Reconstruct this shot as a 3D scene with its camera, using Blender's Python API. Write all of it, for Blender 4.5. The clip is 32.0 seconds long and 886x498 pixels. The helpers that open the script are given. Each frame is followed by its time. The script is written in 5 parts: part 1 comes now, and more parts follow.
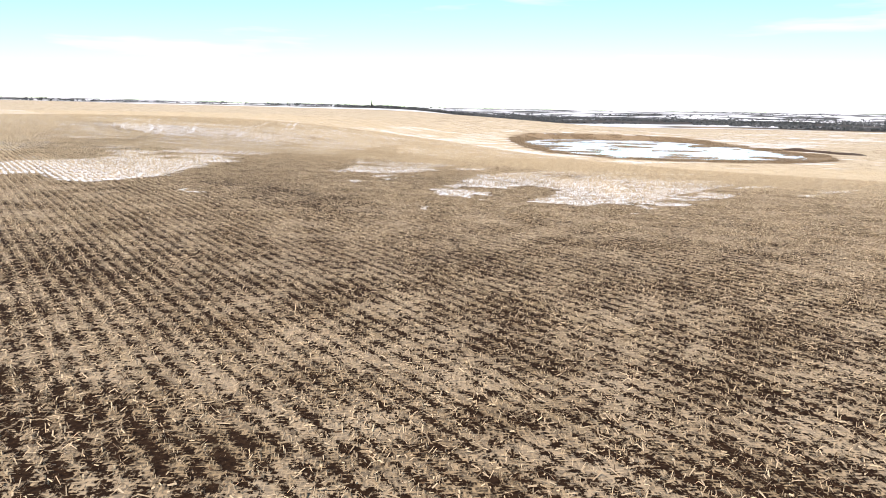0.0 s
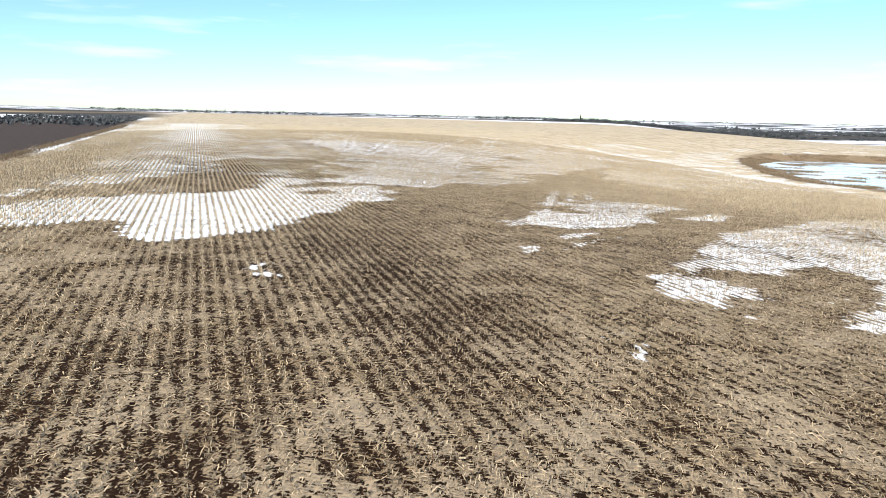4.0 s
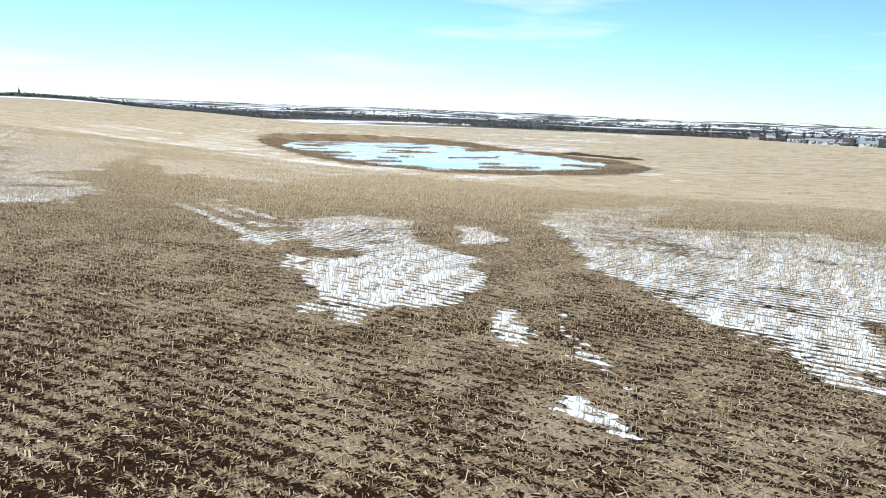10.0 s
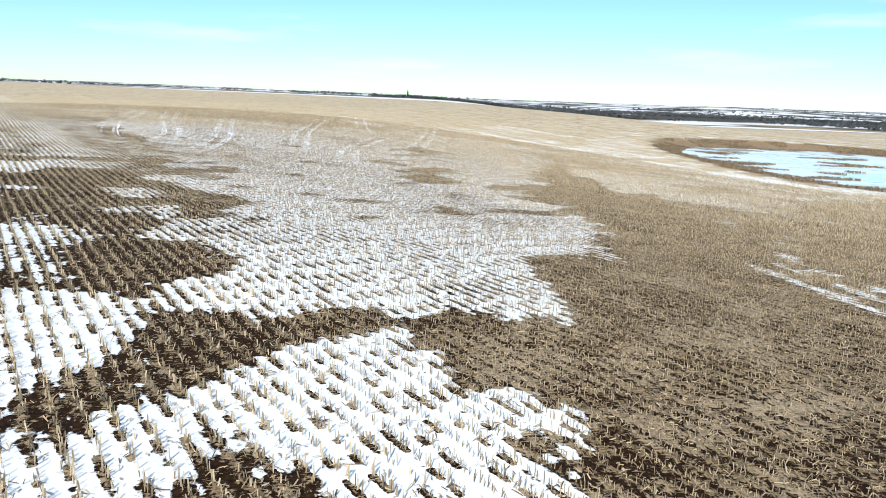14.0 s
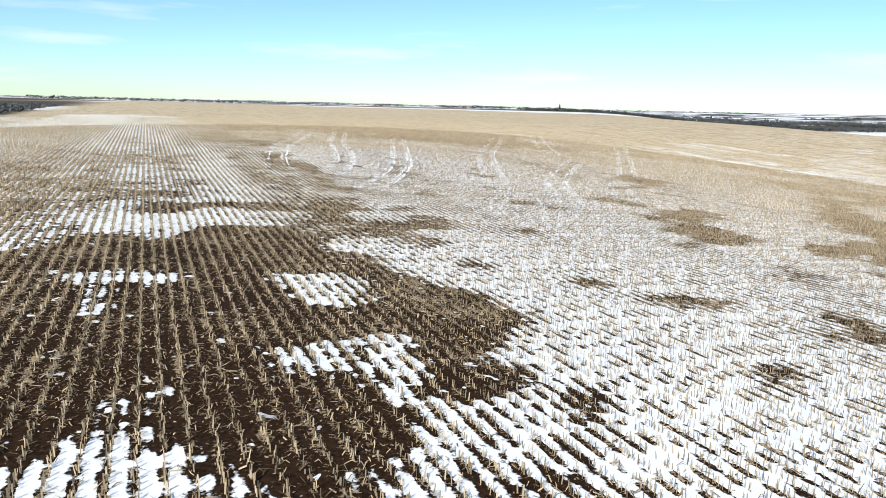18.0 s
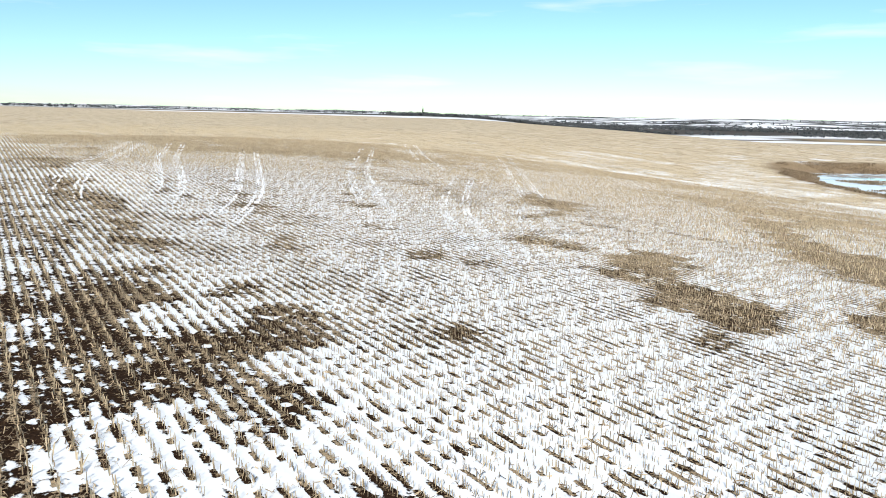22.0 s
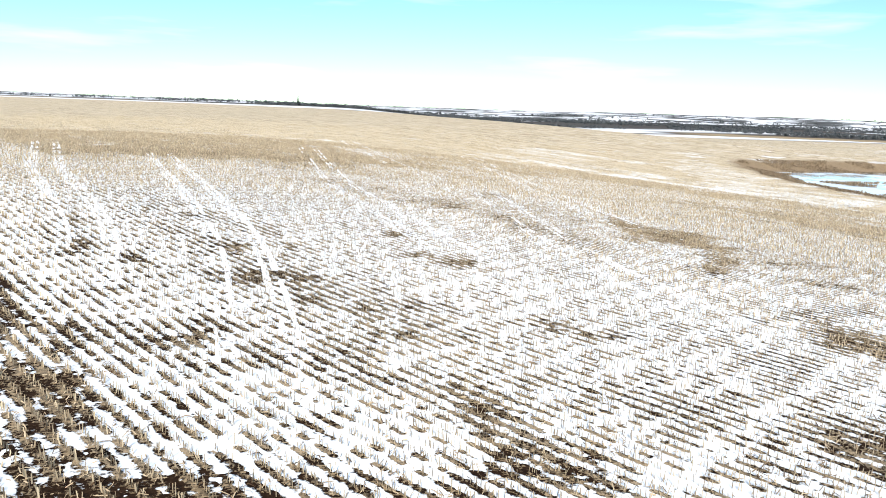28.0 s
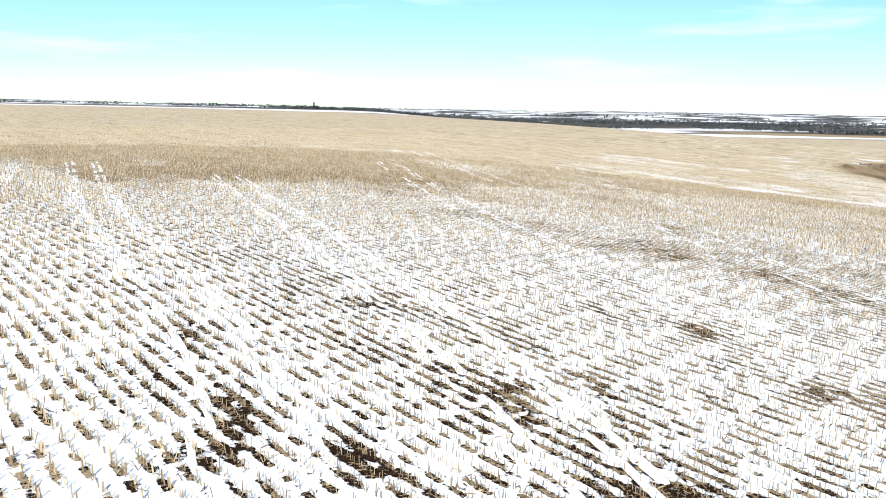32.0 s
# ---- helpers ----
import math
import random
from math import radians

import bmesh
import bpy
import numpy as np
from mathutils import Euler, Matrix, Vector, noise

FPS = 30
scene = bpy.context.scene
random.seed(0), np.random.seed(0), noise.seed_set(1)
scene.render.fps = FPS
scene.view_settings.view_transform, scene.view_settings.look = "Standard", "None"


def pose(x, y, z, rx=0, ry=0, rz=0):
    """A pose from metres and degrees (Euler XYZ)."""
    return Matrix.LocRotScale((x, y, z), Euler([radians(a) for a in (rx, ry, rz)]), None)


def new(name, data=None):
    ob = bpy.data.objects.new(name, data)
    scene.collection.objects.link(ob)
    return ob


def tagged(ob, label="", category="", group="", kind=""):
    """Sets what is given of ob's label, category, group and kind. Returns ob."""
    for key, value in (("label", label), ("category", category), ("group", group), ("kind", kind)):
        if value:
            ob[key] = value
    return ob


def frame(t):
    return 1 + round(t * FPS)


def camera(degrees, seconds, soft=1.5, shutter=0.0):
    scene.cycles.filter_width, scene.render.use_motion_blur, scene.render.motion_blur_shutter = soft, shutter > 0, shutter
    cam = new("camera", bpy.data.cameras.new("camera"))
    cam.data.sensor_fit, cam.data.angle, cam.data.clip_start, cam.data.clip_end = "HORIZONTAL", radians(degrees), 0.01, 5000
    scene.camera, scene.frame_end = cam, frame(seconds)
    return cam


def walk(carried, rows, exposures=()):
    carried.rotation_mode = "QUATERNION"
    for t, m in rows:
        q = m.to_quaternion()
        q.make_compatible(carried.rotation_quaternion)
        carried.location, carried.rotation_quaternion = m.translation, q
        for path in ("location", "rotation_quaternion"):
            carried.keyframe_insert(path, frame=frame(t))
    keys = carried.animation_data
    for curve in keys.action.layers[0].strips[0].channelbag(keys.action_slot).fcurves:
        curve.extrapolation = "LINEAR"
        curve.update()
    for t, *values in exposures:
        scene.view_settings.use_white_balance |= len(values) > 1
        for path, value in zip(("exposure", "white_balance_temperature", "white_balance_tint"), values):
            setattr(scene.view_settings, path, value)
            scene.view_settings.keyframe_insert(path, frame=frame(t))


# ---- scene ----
# A drone's flight low over a corn-stubble field with melting snow, beside a slough.
cam = camera(65.49, 32.0, soft=0.9)
# seconds, x, y, z, yaw, pitch, roll
PATH = [
    (0.0, -0.00, 0.00, 7.41, -5.96, -11.50, -1.16),
    (0.5, 0.33, 3.39, 7.89, -5.90, -11.00, -1.74),
    (1.0, 0.68, 6.68, 8.22, -3.92, -10.91, -1.71),
    (1.5, 1.04, 9.85, 8.41, 3.15, -11.03, -1.44),
    (2.0, 1.34, 12.88, 8.53, 10.84, -11.09, -1.44),
    (2.5, 1.51, 15.82, 8.60, 10.93, -11.00, -1.39),
    (3.0, 1.58, 18.71, 8.60, 11.97, -10.94, -1.32),
    (3.5, 1.52, 21.56, 8.57, 12.48, -10.88, -1.25),
    (4.0, 1.26, 24.34, 8.52, 10.99, -10.81, -1.21),
    (4.5, 0.77, 27.04, 8.48, 6.03, -10.71, -1.23),
    (5.0, -0.00, 29.67, 8.47, -3.89, -10.55, -1.32),
    (5.5, -1.05, 32.27, 8.46, -14.05, -10.47, -1.38),
    (6.0, -2.37, 34.82, 8.44, -23.42, -10.42, -1.40),
    (6.5, -3.93, 37.42, 8.37, -28.68, -10.52, -1.63),
    (7.0, -5.51, 39.99, 8.25, -30.99, -10.66, -1.87),
    (7.5, -7.10, 42.65, 8.11, -32.54, -10.80, -2.05),
    (8.0, -8.58, 45.35, 7.99, -32.36, -10.89, -2.20),
    (8.5, -10.01, 48.05, 7.89, -32.24, -10.97, -2.25),
    (9.0, -11.32, 50.80, 7.82, -32.16, -11.05, -2.25),
    (9.5, -12.54, 53.67, 7.77, -32.01, -11.12, -2.29),
    (10.0, -13.67, 56.65, 7.74, -31.86, -11.20, -2.31),
    (10.5, -14.74, 59.76, 7.71, -31.73, -11.26, -2.33),
    (11.0, -15.74, 63.00, 7.66, -29.43, -11.38, -2.38),
    (11.5, -16.68, 66.22, 7.60, -23.92, -11.59, -2.40),
    (12.0, -17.61, 69.41, 7.59, -18.11, -11.79, -2.33),
    (12.5, -18.69, 72.65, 7.64, -15.93, -11.95, -2.26),
    (13.0, -19.90, 75.96, 7.69, -13.32, -12.08, -2.12),
    (13.5, -21.19, 79.27, 7.73, -9.28, -12.19, -2.12),
    (14.0, -22.59, 82.58, 7.78, -4.22, -12.33, -2.20),
    (14.5, -24.11, 85.82, 7.83, 1.46, -12.47, -2.24),
    (15.0, -25.65, 88.96, 7.90, 6.24, -12.49, -2.35),
    (15.5, -27.18, 92.00, 7.97, 7.44, -12.40, -2.15),
    (16.0, -28.58, 94.95, 8.01, 7.92, -12.27, -1.96),
    (16.5, -29.85, 97.86, 8.03, 7.94, -12.12, -1.77),
    (17.0, -30.96, 100.74, 8.05, 7.72, -11.95, -1.59),
    (17.5, -31.89, 103.63, 8.06, 7.50, -11.78, -1.42),
    (18.0, -32.62, 106.57, 8.09, 7.52, -11.61, -1.26),
    (18.5, -33.19, 109.52, 8.12, 7.53, -11.49, -1.18),
    (19.0, -33.66, 112.45, 8.15, 7.21, -11.41, -1.15),
    (19.5, -34.02, 115.39, 8.17, 6.44, -11.31, -1.07),
    (20.0, -34.31, 118.31, 8.19, 5.48, -11.19, -0.99),
    (20.5, -34.58, 121.20, 8.24, 4.56, -11.11, -0.93),
    (21.0, -34.86, 124.02, 8.32, 3.80, -11.07, -0.96),
    (21.5, -35.17, 126.78, 8.40, 1.51, -11.05, -1.03),
    (22.0, -35.64, 129.53, 8.46, -3.75, -11.02, -1.25),
    (22.5, -36.38, 132.26, 8.47, -8.21, -11.05, -1.44),
    (23.0, -37.37, 135.06, 8.45, -11.79, -11.07, -1.52),
    (23.5, -38.50, 137.87, 8.40, -12.84, -11.11, -1.63),
    (24.0, -39.72, 140.66, 8.32, -14.09, -11.15, -1.69),
    (24.5, -41.03, 143.40, 8.21, -14.68, -11.21, -1.67),
    (25.0, -42.36, 146.20, 8.10, -14.97, -11.29, -1.74),
    (25.5, -43.71, 149.04, 8.01, -15.04, -11.36, -1.86),
    (26.0, -45.08, 151.87, 7.95, -14.97, -11.41, -1.98),
    (26.5, -46.44, 154.67, 7.91, -14.85, -11.44, -2.07),
    (27.0, -47.80, 157.40, 7.90, -14.75, -11.44, -2.09),
    (27.5, -49.10, 160.12, 7.92, -14.68, -11.43, -2.01),
    (28.0, -50.36, 162.89, 7.94, -14.62, -11.46, -1.91),
    (28.5, -51.55, 165.69, 7.95, -14.58, -11.45, -1.90),
    (29.0, -52.73, 168.45, 7.96, -14.57, -11.48, -1.81),
    (29.5, -53.87, 171.24, 7.98, -14.47, -11.53, -1.69),
    (30.0, -54.97, 174.08, 8.02, -14.42, -11.54, -1.59),
    (30.5, -56.01, 176.94, 8.06, -14.37, -11.55, -1.43),
    (31.0, -57.01, 179.85, 8.11, -14.30, -11.55, -1.30),
    (31.5, -57.94, 182.77, 8.14, -14.18, -11.49, -1.12),
    (32.0, -58.84, 185.72, 8.14, -13.92, -11.37, -1.09),
]
walk(cam, [(t, pose(x, y, z, 90 + p, r, w)) for t, x, y, z, w, p, r in PATH],
     exposures=[(0.0, 0.62, 7200, 17), (2.5, 0.6, 7000, 15), (5.0, 0.46, 6850, 9), (6.0, 0.56, 6850, 9), (7.2, 0.57, 6900, 9), (8.0, 0.33, 6650, 7), (9.0, 0.29, 6620, 7), (12.0, 0.26, 6560, 6), (14.0, 0.25, 6650, 7), (20.0, 0.2, 7000, 9), (24.0, 0.27, 6800, 8), (27.0, 0.21, 6950, 8), (28.0, 0.46, 6750, 9), (32.0, 0.38, 6850, 9)])

# ---- light ----
SUN_AZ, SUN_EL = -163.0, 40.0          # degrees clockwise from +Y, degrees up
world = bpy.data.worlds.new("world")
scene.world = world
world.use_nodes = True
wn, wl = world.node_tree.nodes, world.node_tree.links
sky = wn.new("ShaderNodeTexSky")
sky.sky_type, sky.sun_disc = "NISHITA", False
sky.sun_elevation, sky.sun_rotation = radians(SUN_EL), radians(SUN_AZ)
sky.altitude, sky.air_density, sky.dust_density, sky.ozone_density = 600, 1.0, 0.25, 1.5
wn["Background"].inputs[1].default_value = 0.12
# thin high cloud
tc = wn.new("ShaderNodeTexCoord")
stretch = wn.new("ShaderNodeMapping")
stretch.inputs["Scale"].default_value = (1.6, 1.6, 14.0)
wisp = wn.new("ShaderNodeTexNoise")
wisp.inputs["Scale"].default_value, wisp.inputs["Detail"].default_value = 2.2, 6.0
ramp = wn.new("ShaderNodeMapRange")
ramp.inputs[1].default_value, ramp.inputs[2].default_value = 0.56, 0.78
ramp.inputs[4].default_value = 0.55
cloud = wn.new("ShaderNodeMix")
cloud.data_type = "RGBA"
cloud.inputs[7].default_value = (8.5, 8.8, 9.0, 1)
wl.new(tc.outputs["Generated"], stretch.inputs[0])
wl.new(stretch.outputs[0], wisp.inputs["Vector"])
wl.new(wisp.outputs[0], ramp.inputs[0])
wl.new(ramp.outputs[0], cloud.inputs[0])
cold = wn.new("ShaderNodeMix")
cold.data_type, cold.blend_type = "RGBA", "MULTIPLY"
cold.inputs[0].default_value, cold.inputs[7].default_value = 1.0, (0.72, 1.0, 1.12, 1)
wl.new(sky.outputs[0], cold.inputs[6])
wl.new(cold.outputs[2], cloud.inputs[6])
wl.new(cloud.outputs[2], wn["Background"].inputs[0])
sun = new("sun", bpy.data.lights.new("sun", "SUN"))
sun.data.energy, sun.data.angle, sun.data.color = 5.0, radians(0.9), (1.0, 0.95, 0.88)
sun.matrix_world = pose(0, 0, 50, 90 - SUN_EL, 0, 180 - SUN_AZ)

# ---- the lie of the land ----
ROW_TURN = radians(30.4)             # the drilled rows run this far to the left of +Y
ROW = 0.559                          # 22 inch rows
CA, SA = math.cos(ROW_TURN), math.sin(ROW_TURN)
POND_Z = -5.35
EDGE = -13.0                         # the field's left boundary, across the rows


def across(x, y):
    return x * CA + y * SA


def along(x, y):
    return y * CA - x * SA


def clumps(u, v):
    """Where along its row the stubble stands thick, -0.5 to 0.5."""
    n = np.round(u / ROW)
    jog = 40 * np.sin(n * 1.7)
    return 0.3 * np.sin(v * 4.7 + jog + 2.6 * np.sin(v * 1.13 + jog)) + 0.2 * np.sin(v * 2.3 + jog)


def smooth(a, b, t):
    t = np.clip((t - a) / (b - a), 0, 1)
    return t * t * (3 - 2 * t)


LATTICE = np.random.RandomState(7).rand(256, 256)


def fuzz(x, y, size, seed=0):
    """Smooth value noise, 0 to 1, with features of that size."""
    u, v = x / size + seed * 37.7, y / size + seed * 91.3
    i, j = np.floor(u).astype(int), np.floor(v).astype(int)
    a, b = u - i, v - j
    a, b = a * a * (3 - 2 * a), b * b * (3 - 2 * b)
    g = lambda p, q: LATTICE[(i + p) % 256, (j + q) % 256]
    return (g(0, 0) * (1 - a) + g(1, 0) * a) * (1 - b) + (g(0, 1) * (1 - a) + g(1, 1) * a) * b


def pond_ring(x, y):
    """1 on the slough's shoreline, less inside."""
    dx, dy = x - 102, y - 251
    a, b = np.abs(0.05 * dx + dy) / 60, np.abs(dx - 0.05 * dy) / 36.5
    e = (a**2.8 + b**2.8) ** (1 / 2.8)
    return e + 0.10 * (fuzz(x, y, 22, 11) - 0.5) + 0.07 * (fuzz(x, y, 7, 12) - 0.5)


SWELLS = ((-6, 105, 17, 0.45), (28, 57, 13, -0.4), (-31, 121, 11, 0.3), (-25, 226, 24, 0.45), (-57, 196, 13, -0.33), (-66, 222, 13, 0.6), (-42, 294, 28, 0.6), (-47, 184, 8, -0.2), (378, 335, 62, 1.9))


def land(x, y):
    r = np.hypot(x - 98, y - 232)
    low = smooth(0, 1, 1 - (r - 46) / 175)
    low = np.maximum(low, smooth(-60, 110, x - 98) * smooth(150, 300, y) * (1 - 0.42 * smooth(200, 330, x)))
    z = -6.69 * low + 0.31 - 0.0028 * np.clip(x, -250, 400) + 0.0065 * np.clip(y, -200, 1000)
    d = np.hypot(x + 30, y - 100)
    z = z + 1.2 * (fuzz(x, y, 260, 3) - 0.5) * smooth(260, 600, d)
    az = np.degrees(np.arctan2(x + 30, y - 100))
    z = z - 9 * smooth(2, 22, az) * smooth(430, 800, d)          # the valley beyond the field
    rise = smooth(1700, 4300, d)                                  # hills on the skyline
    z = z + rise * (4 + 10 * smooth(0, 25, az) + 12 * fuzz(x, y, 900, 5) + 5 * fuzz(x, y, 240, 6) + 8 * smooth(5, 40, az))
    z = z + (16 * (fuzz(x, y, 340, 7) - 0.5) - 3) * smooth(1000, 1500, d) * smooth(8, 24, az)
    z = z + 0.10 * (fuzz(x, y, 9, 8) - 0.5) + 0.05 * (fuzz(x, y, 2.3, 9) - 0.5)
    for sx, sy, r, h in SWELLS:                                   # gentle swells of the field
        z = z + h * np.exp(-((x - sx) ** 2 + (y - sy) ** 2) / (2 * r * r))
    e = pond_ring(x, y)
    z = np.maximum(z, POND_Z + 0.35 - 3.0 * smooth(1.4, 2.2, e))
    bed = POND_Z + 0.9 * (e - 1.14)
    return np.where(e < 1.34, bed + (z - bed) * smooth(1.14, 1.34, e), z)


# ---- where the snow lies: cover 0 to 1 ----
DRIFTS = []


def drift(cover, soft, *corners):
    DRIFTS.append((cover, soft, np.array(corners)))


drift(0.72, 1.5, (-48.3, 77.1), (-69.5, 118.1), (-188.3, 320.4), (-178.8, 352.1), (-65.6, 157.1), (-44.0, 121.4), (-46.2, 109.7), (-47.4, 94.8))
drift(0.30, 0.8, (-46.3, 93.1), (-46.2, 109.7), (-35.2, 108.8), (-32.3, 101.3), (-34.2, 88.2), (-39.4, 81.4))
drift(0.60, 2.0, (-75.9, 157.7), (-93.3, 200.6), (-170.8, 335.1), (-167.1, 343.4), (-85.9, 208.1), (-72.2, 199.3), (-56.9, 163.2), (-65.0, 161.1), (-61.1, 144.3), (-62.7, 141.8))
drift(0.60, 1.5, (-79.8, 176.1), (-113.8, 234.1), (-165.9, 340.0), (-159.8, 343.2), (-70.4, 204.1), (-48.6, 168.5), (-52.6, 161.2), (-60.8, 161.9))
drift(0.74, 2.0, (-36.7, 125.7), (-31.4, 130.6), (-24.8, 132.9), (-18.2, 133.2), (1.2, 149.7), (-14.8, 115.9), (-19.4, 106.1), (-27.2, 104.2), (-29.3, 112.9))
drift(0.78, 2.0, (-43.0, 147.6), (-37.4, 148.3), (-30.3, 150.0), (-23.4, 150.0), (-4.5, 164.3), (-24.7, 121.3), (-35.7, 118.9), (-35.5, 122.9), (-35.4, 124.9), (-34.0, 127.7), (-33.3, 133.9), (-36.0, 136.9), (-41.3, 141.2))
drift(0.78, 2.0, (-43.1, 172.0), (-34.1, 171.1), (-25.6, 170.3), (-20.3, 160.9), (-6.7, 170.1), (-25.1, 134.2), (-35.3, 132.1), (-33.2, 134.8), (-35.8, 138.1), (-38.0, 140.9), (-41.2, 145.6), (-42.2, 154.9))
drift(0.80, 2.0, (-53.4, 184.4), (-40.6, 188.9), (-31.0, 185.6), (-15.7, 188.2), (-0.9, 197.1), (-2.1, 173.1), (-22.8, 145.2), (-38.2, 144.3), (-40.2, 153.9), (-43.1, 159.5), (-46.5, 162.6))
drift(0.80, 2.0, (-56.6, 190.3), (-52.0, 200.9), (-38.5, 204.1), (-24.9, 195.4), (-16.2, 191.9), (0.4, 201.3), (6.5, 182.4), (-24.0, 153.8), (-45.6, 156.4))
drift(0.80, 2.0, (-63.8, 206.4), (-54.0, 209.5), (-41.2, 216.3), (-17.9, 220.9), (10.4, 231.4), (16.0, 214.4), (-32.8, 169.6), (-53.1, 172.1))
drift(0.80, 3.0, (-73.2, 230.2), (-61.8, 235.0), (-46.2, 243.5), (-19.5, 245.7), (8.2, 251.5), (17.5, 236.0), (-39.0, 183.5), (-59.3, 186.1))
drift(0.80, 3.0, (-83.2, 257.6), (-68.4, 257.3), (-51.5, 262.4), (-21.6, 268.9), (3.4, 268.1), (23.4, 262.5), (-44.5, 197.9), (-64.4, 200.4))
drift(0.04, 0.8, (1.6, 186.5), (9.5, 191.4), (1.4, 128.7), (-0.7, 113.9), (-4.4, 104.1), (-3.9, 100.2), (-4.3, 94.5), (-3.2, 90.8), (-8.0, 86.1), (-17.1, 87.4), (-17.1, 90.3), (-16.9, 93.6), (-18.0, 97.8), (-20.2, 101.5), (-21.1, 104.6), (-18.4, 104.3), (-15.4, 104.8), (-14.7, 113.4), (-12.9, 116.7), (-9.2, 120.3), (-6.6, 129.5), (-6.2, 143.3))
drift(0.04, 0.8, (-3.6, 154.8), (13.1, 173.2), (-2.0, 105.7), (-1.4, 92.5), (-3.0, 87.5), (-4.9, 82.8), (-4.0, 78.9), (-2.1, 77.1), (0.3, 76.3), (-3.2, 73.9), (-16.7, 78.7), (-17.1, 83.7), (-17.0, 93.6), (-19.7, 99.2), (-20.3, 104.5), (-17.5, 103.9), (-14.9, 109.1), (-10.6, 118.4))
drift(0.78, 1.0, (-42.9, 62.2), (-45.2, 70.2), (-44.1, 76.8), (-39.4, 81.4), (-34.2, 88.2), (-32.3, 101.3), (-19.9, 92.9), (-18.5, 77.4), (-17.9, 70.5), (-20.7, 66.1), (-22.9, 61.8), (-27.2, 62.0), (-32.2, 66.9), (-36.0, 63.4), (-41.0, 61.9))
drift(0.85, 0.4, (-15.5, 56.8), (-15.1, 58.3), (-13.2, 55.7), (-13.3, 53.8))
drift(0.55, 1.2, (22.5, 98.8), (34.0, 100.1), (48.3, 91.6), (54.5, 80.7), (18.8, 63.9), (18.9, 66.7), (17.4, 71.5), (12.0, 75.8), (12.2, 78.7), (12.7, 84.1))
drift(0.60, 1.0, (40.9, 116.9), (64.7, 118.6), (13.9, 85.2), (15.7, 88.9), (21.3, 96.2), (26.1, 104.1))
drift(0.58, 1.2, (12.5, 82.7), (21.8, 99.1), (34.9, 101.8), (36.2, 83.6), (38.6, 73.1), (37.5, 66.3), (27.6, 59.6), (29.4, 71.8), (26.1, 82.9), (23.2, 91.2))
drift(0.70, 1.3, (10.5, 77.5), (12.7, 82.6), (20.4, 95.4), (24.2, 97.6), (20.5, 81.9), (17.1, 72.6), (13.5, 66.1), (11.8, 67.2), (10.1, 69.6), (7.3, 66.7))
drift(0.72, 1.4, (20.5, 81.9), (26.1, 82.9), (30.1, 79.3), (29.4, 71.8), (29.7, 64.9), (26.9, 59.2), (22.6, 55.6), (18.1, 52.6), (15.5, 52.3), (15.3, 54.0), (12.8, 54.7), (12.9, 57.2), (16.7, 62.4), (17.9, 68.9), (17.1, 72.6))
drift(0.72, 0.9, (6.7, 64.8), (8.1, 64.0), (9.5, 60.7), (9.7, 57.9), (9.1, 55.6), (8.2, 55.5), (7.1, 57.5), (6.0, 59.3), (6.0, 62.5))
drift(0.30, 1.2, (13.5, 66.1), (17.5, 68.3), (16.3, 62.4), (12.9, 57.2), (10.6, 57.7), (10.1, 60.9), (10.8, 64.9))
drift(0.80, 0.6, (12.9, 56.9), (14.7, 55.9), (14.3, 54.5), (12.8, 54.7))
drift(0.85, 0.6, (15.6, 54.4), (19.4, 53.8), (17.8, 52.6), (15.5, 52.3))
drift(0.70, 0.6, (37.1, 69.6), (40.5, 68.7), (35.3, 64.2), (32.8, 64.0), (33.4, 67.6))
drift(0.80, 0.4, (28.2, 58.4), (28.4, 57.4), (26.6, 56.3), (26.3, 56.7))
drift(0.80, 0.4, (19.9, 50.3), (20.0, 49.2), (19.5, 49.0), (19.2, 49.8))
drift(0.80, 0.4, (12.9, 47.8), (13.5, 47.0), (13.4, 46.8), (12.7, 47.5))
drift(0.75, 0.4, (15.1, 48.5), (15.0, 47.7), (14.3, 47.3), (14.7, 48.1))
drift(0.70, 0.4, (21.6, 54.4), (22.9, 54.0), (22.1, 53.3), (20.9, 54.0))
drift(0.60, 0.8, (52.6, 75.7), (58.6, 78.5), (54.1, 71.8), (42.2, 63.8), (43.8, 67.7))
drift(0.72, 0.3, (3.7, 49.3), (4.2, 49.7), (4.1, 49.1), (3.6, 48.5), (3.4, 48.8))
drift(0.65, 0.3, (3.1, 51.6), (3.3, 51.2), (3.2, 51.0))
drift(0.65, 0.3, (2.6, 50.3), (2.7, 49.9), (2.6, 49.7))
drift(0.85, 0.2, (-1.9, 121.4), (-0.6, 121.9), (-1.3, 81.4), (-2.1, 81.5))
drift(0.80, 0.2, (0.9, 122.1), (1.7, 122.3), (0.8, 96.0), (0.0, 96.1))
drift(0.85, 0.2, (3.2, 131.5), (4.3, 131.9), (2.2, 88.8), (1.4, 88.4))
drift(0.05, 0.3, (66.2, 103.1), (68.0, 102.6), (29.8, 64.0), (28.4, 63.3))
drift(0.05, 0.3, (111.1, 138.0), (113.2, 137.1), (46.5, 73.6), (30.8, 56.1), (27.8, 54.1), (38.5, 68.0))
drift(0.72, 0.9, (6.6, 65.4), (8.3, 64.4), (8.9, 62.0), (9.7, 59.6), (6.4, 58.1), (6.4, 59.3), (5.8, 60.5), (5.7, 62.2), (5.6, 63.7))
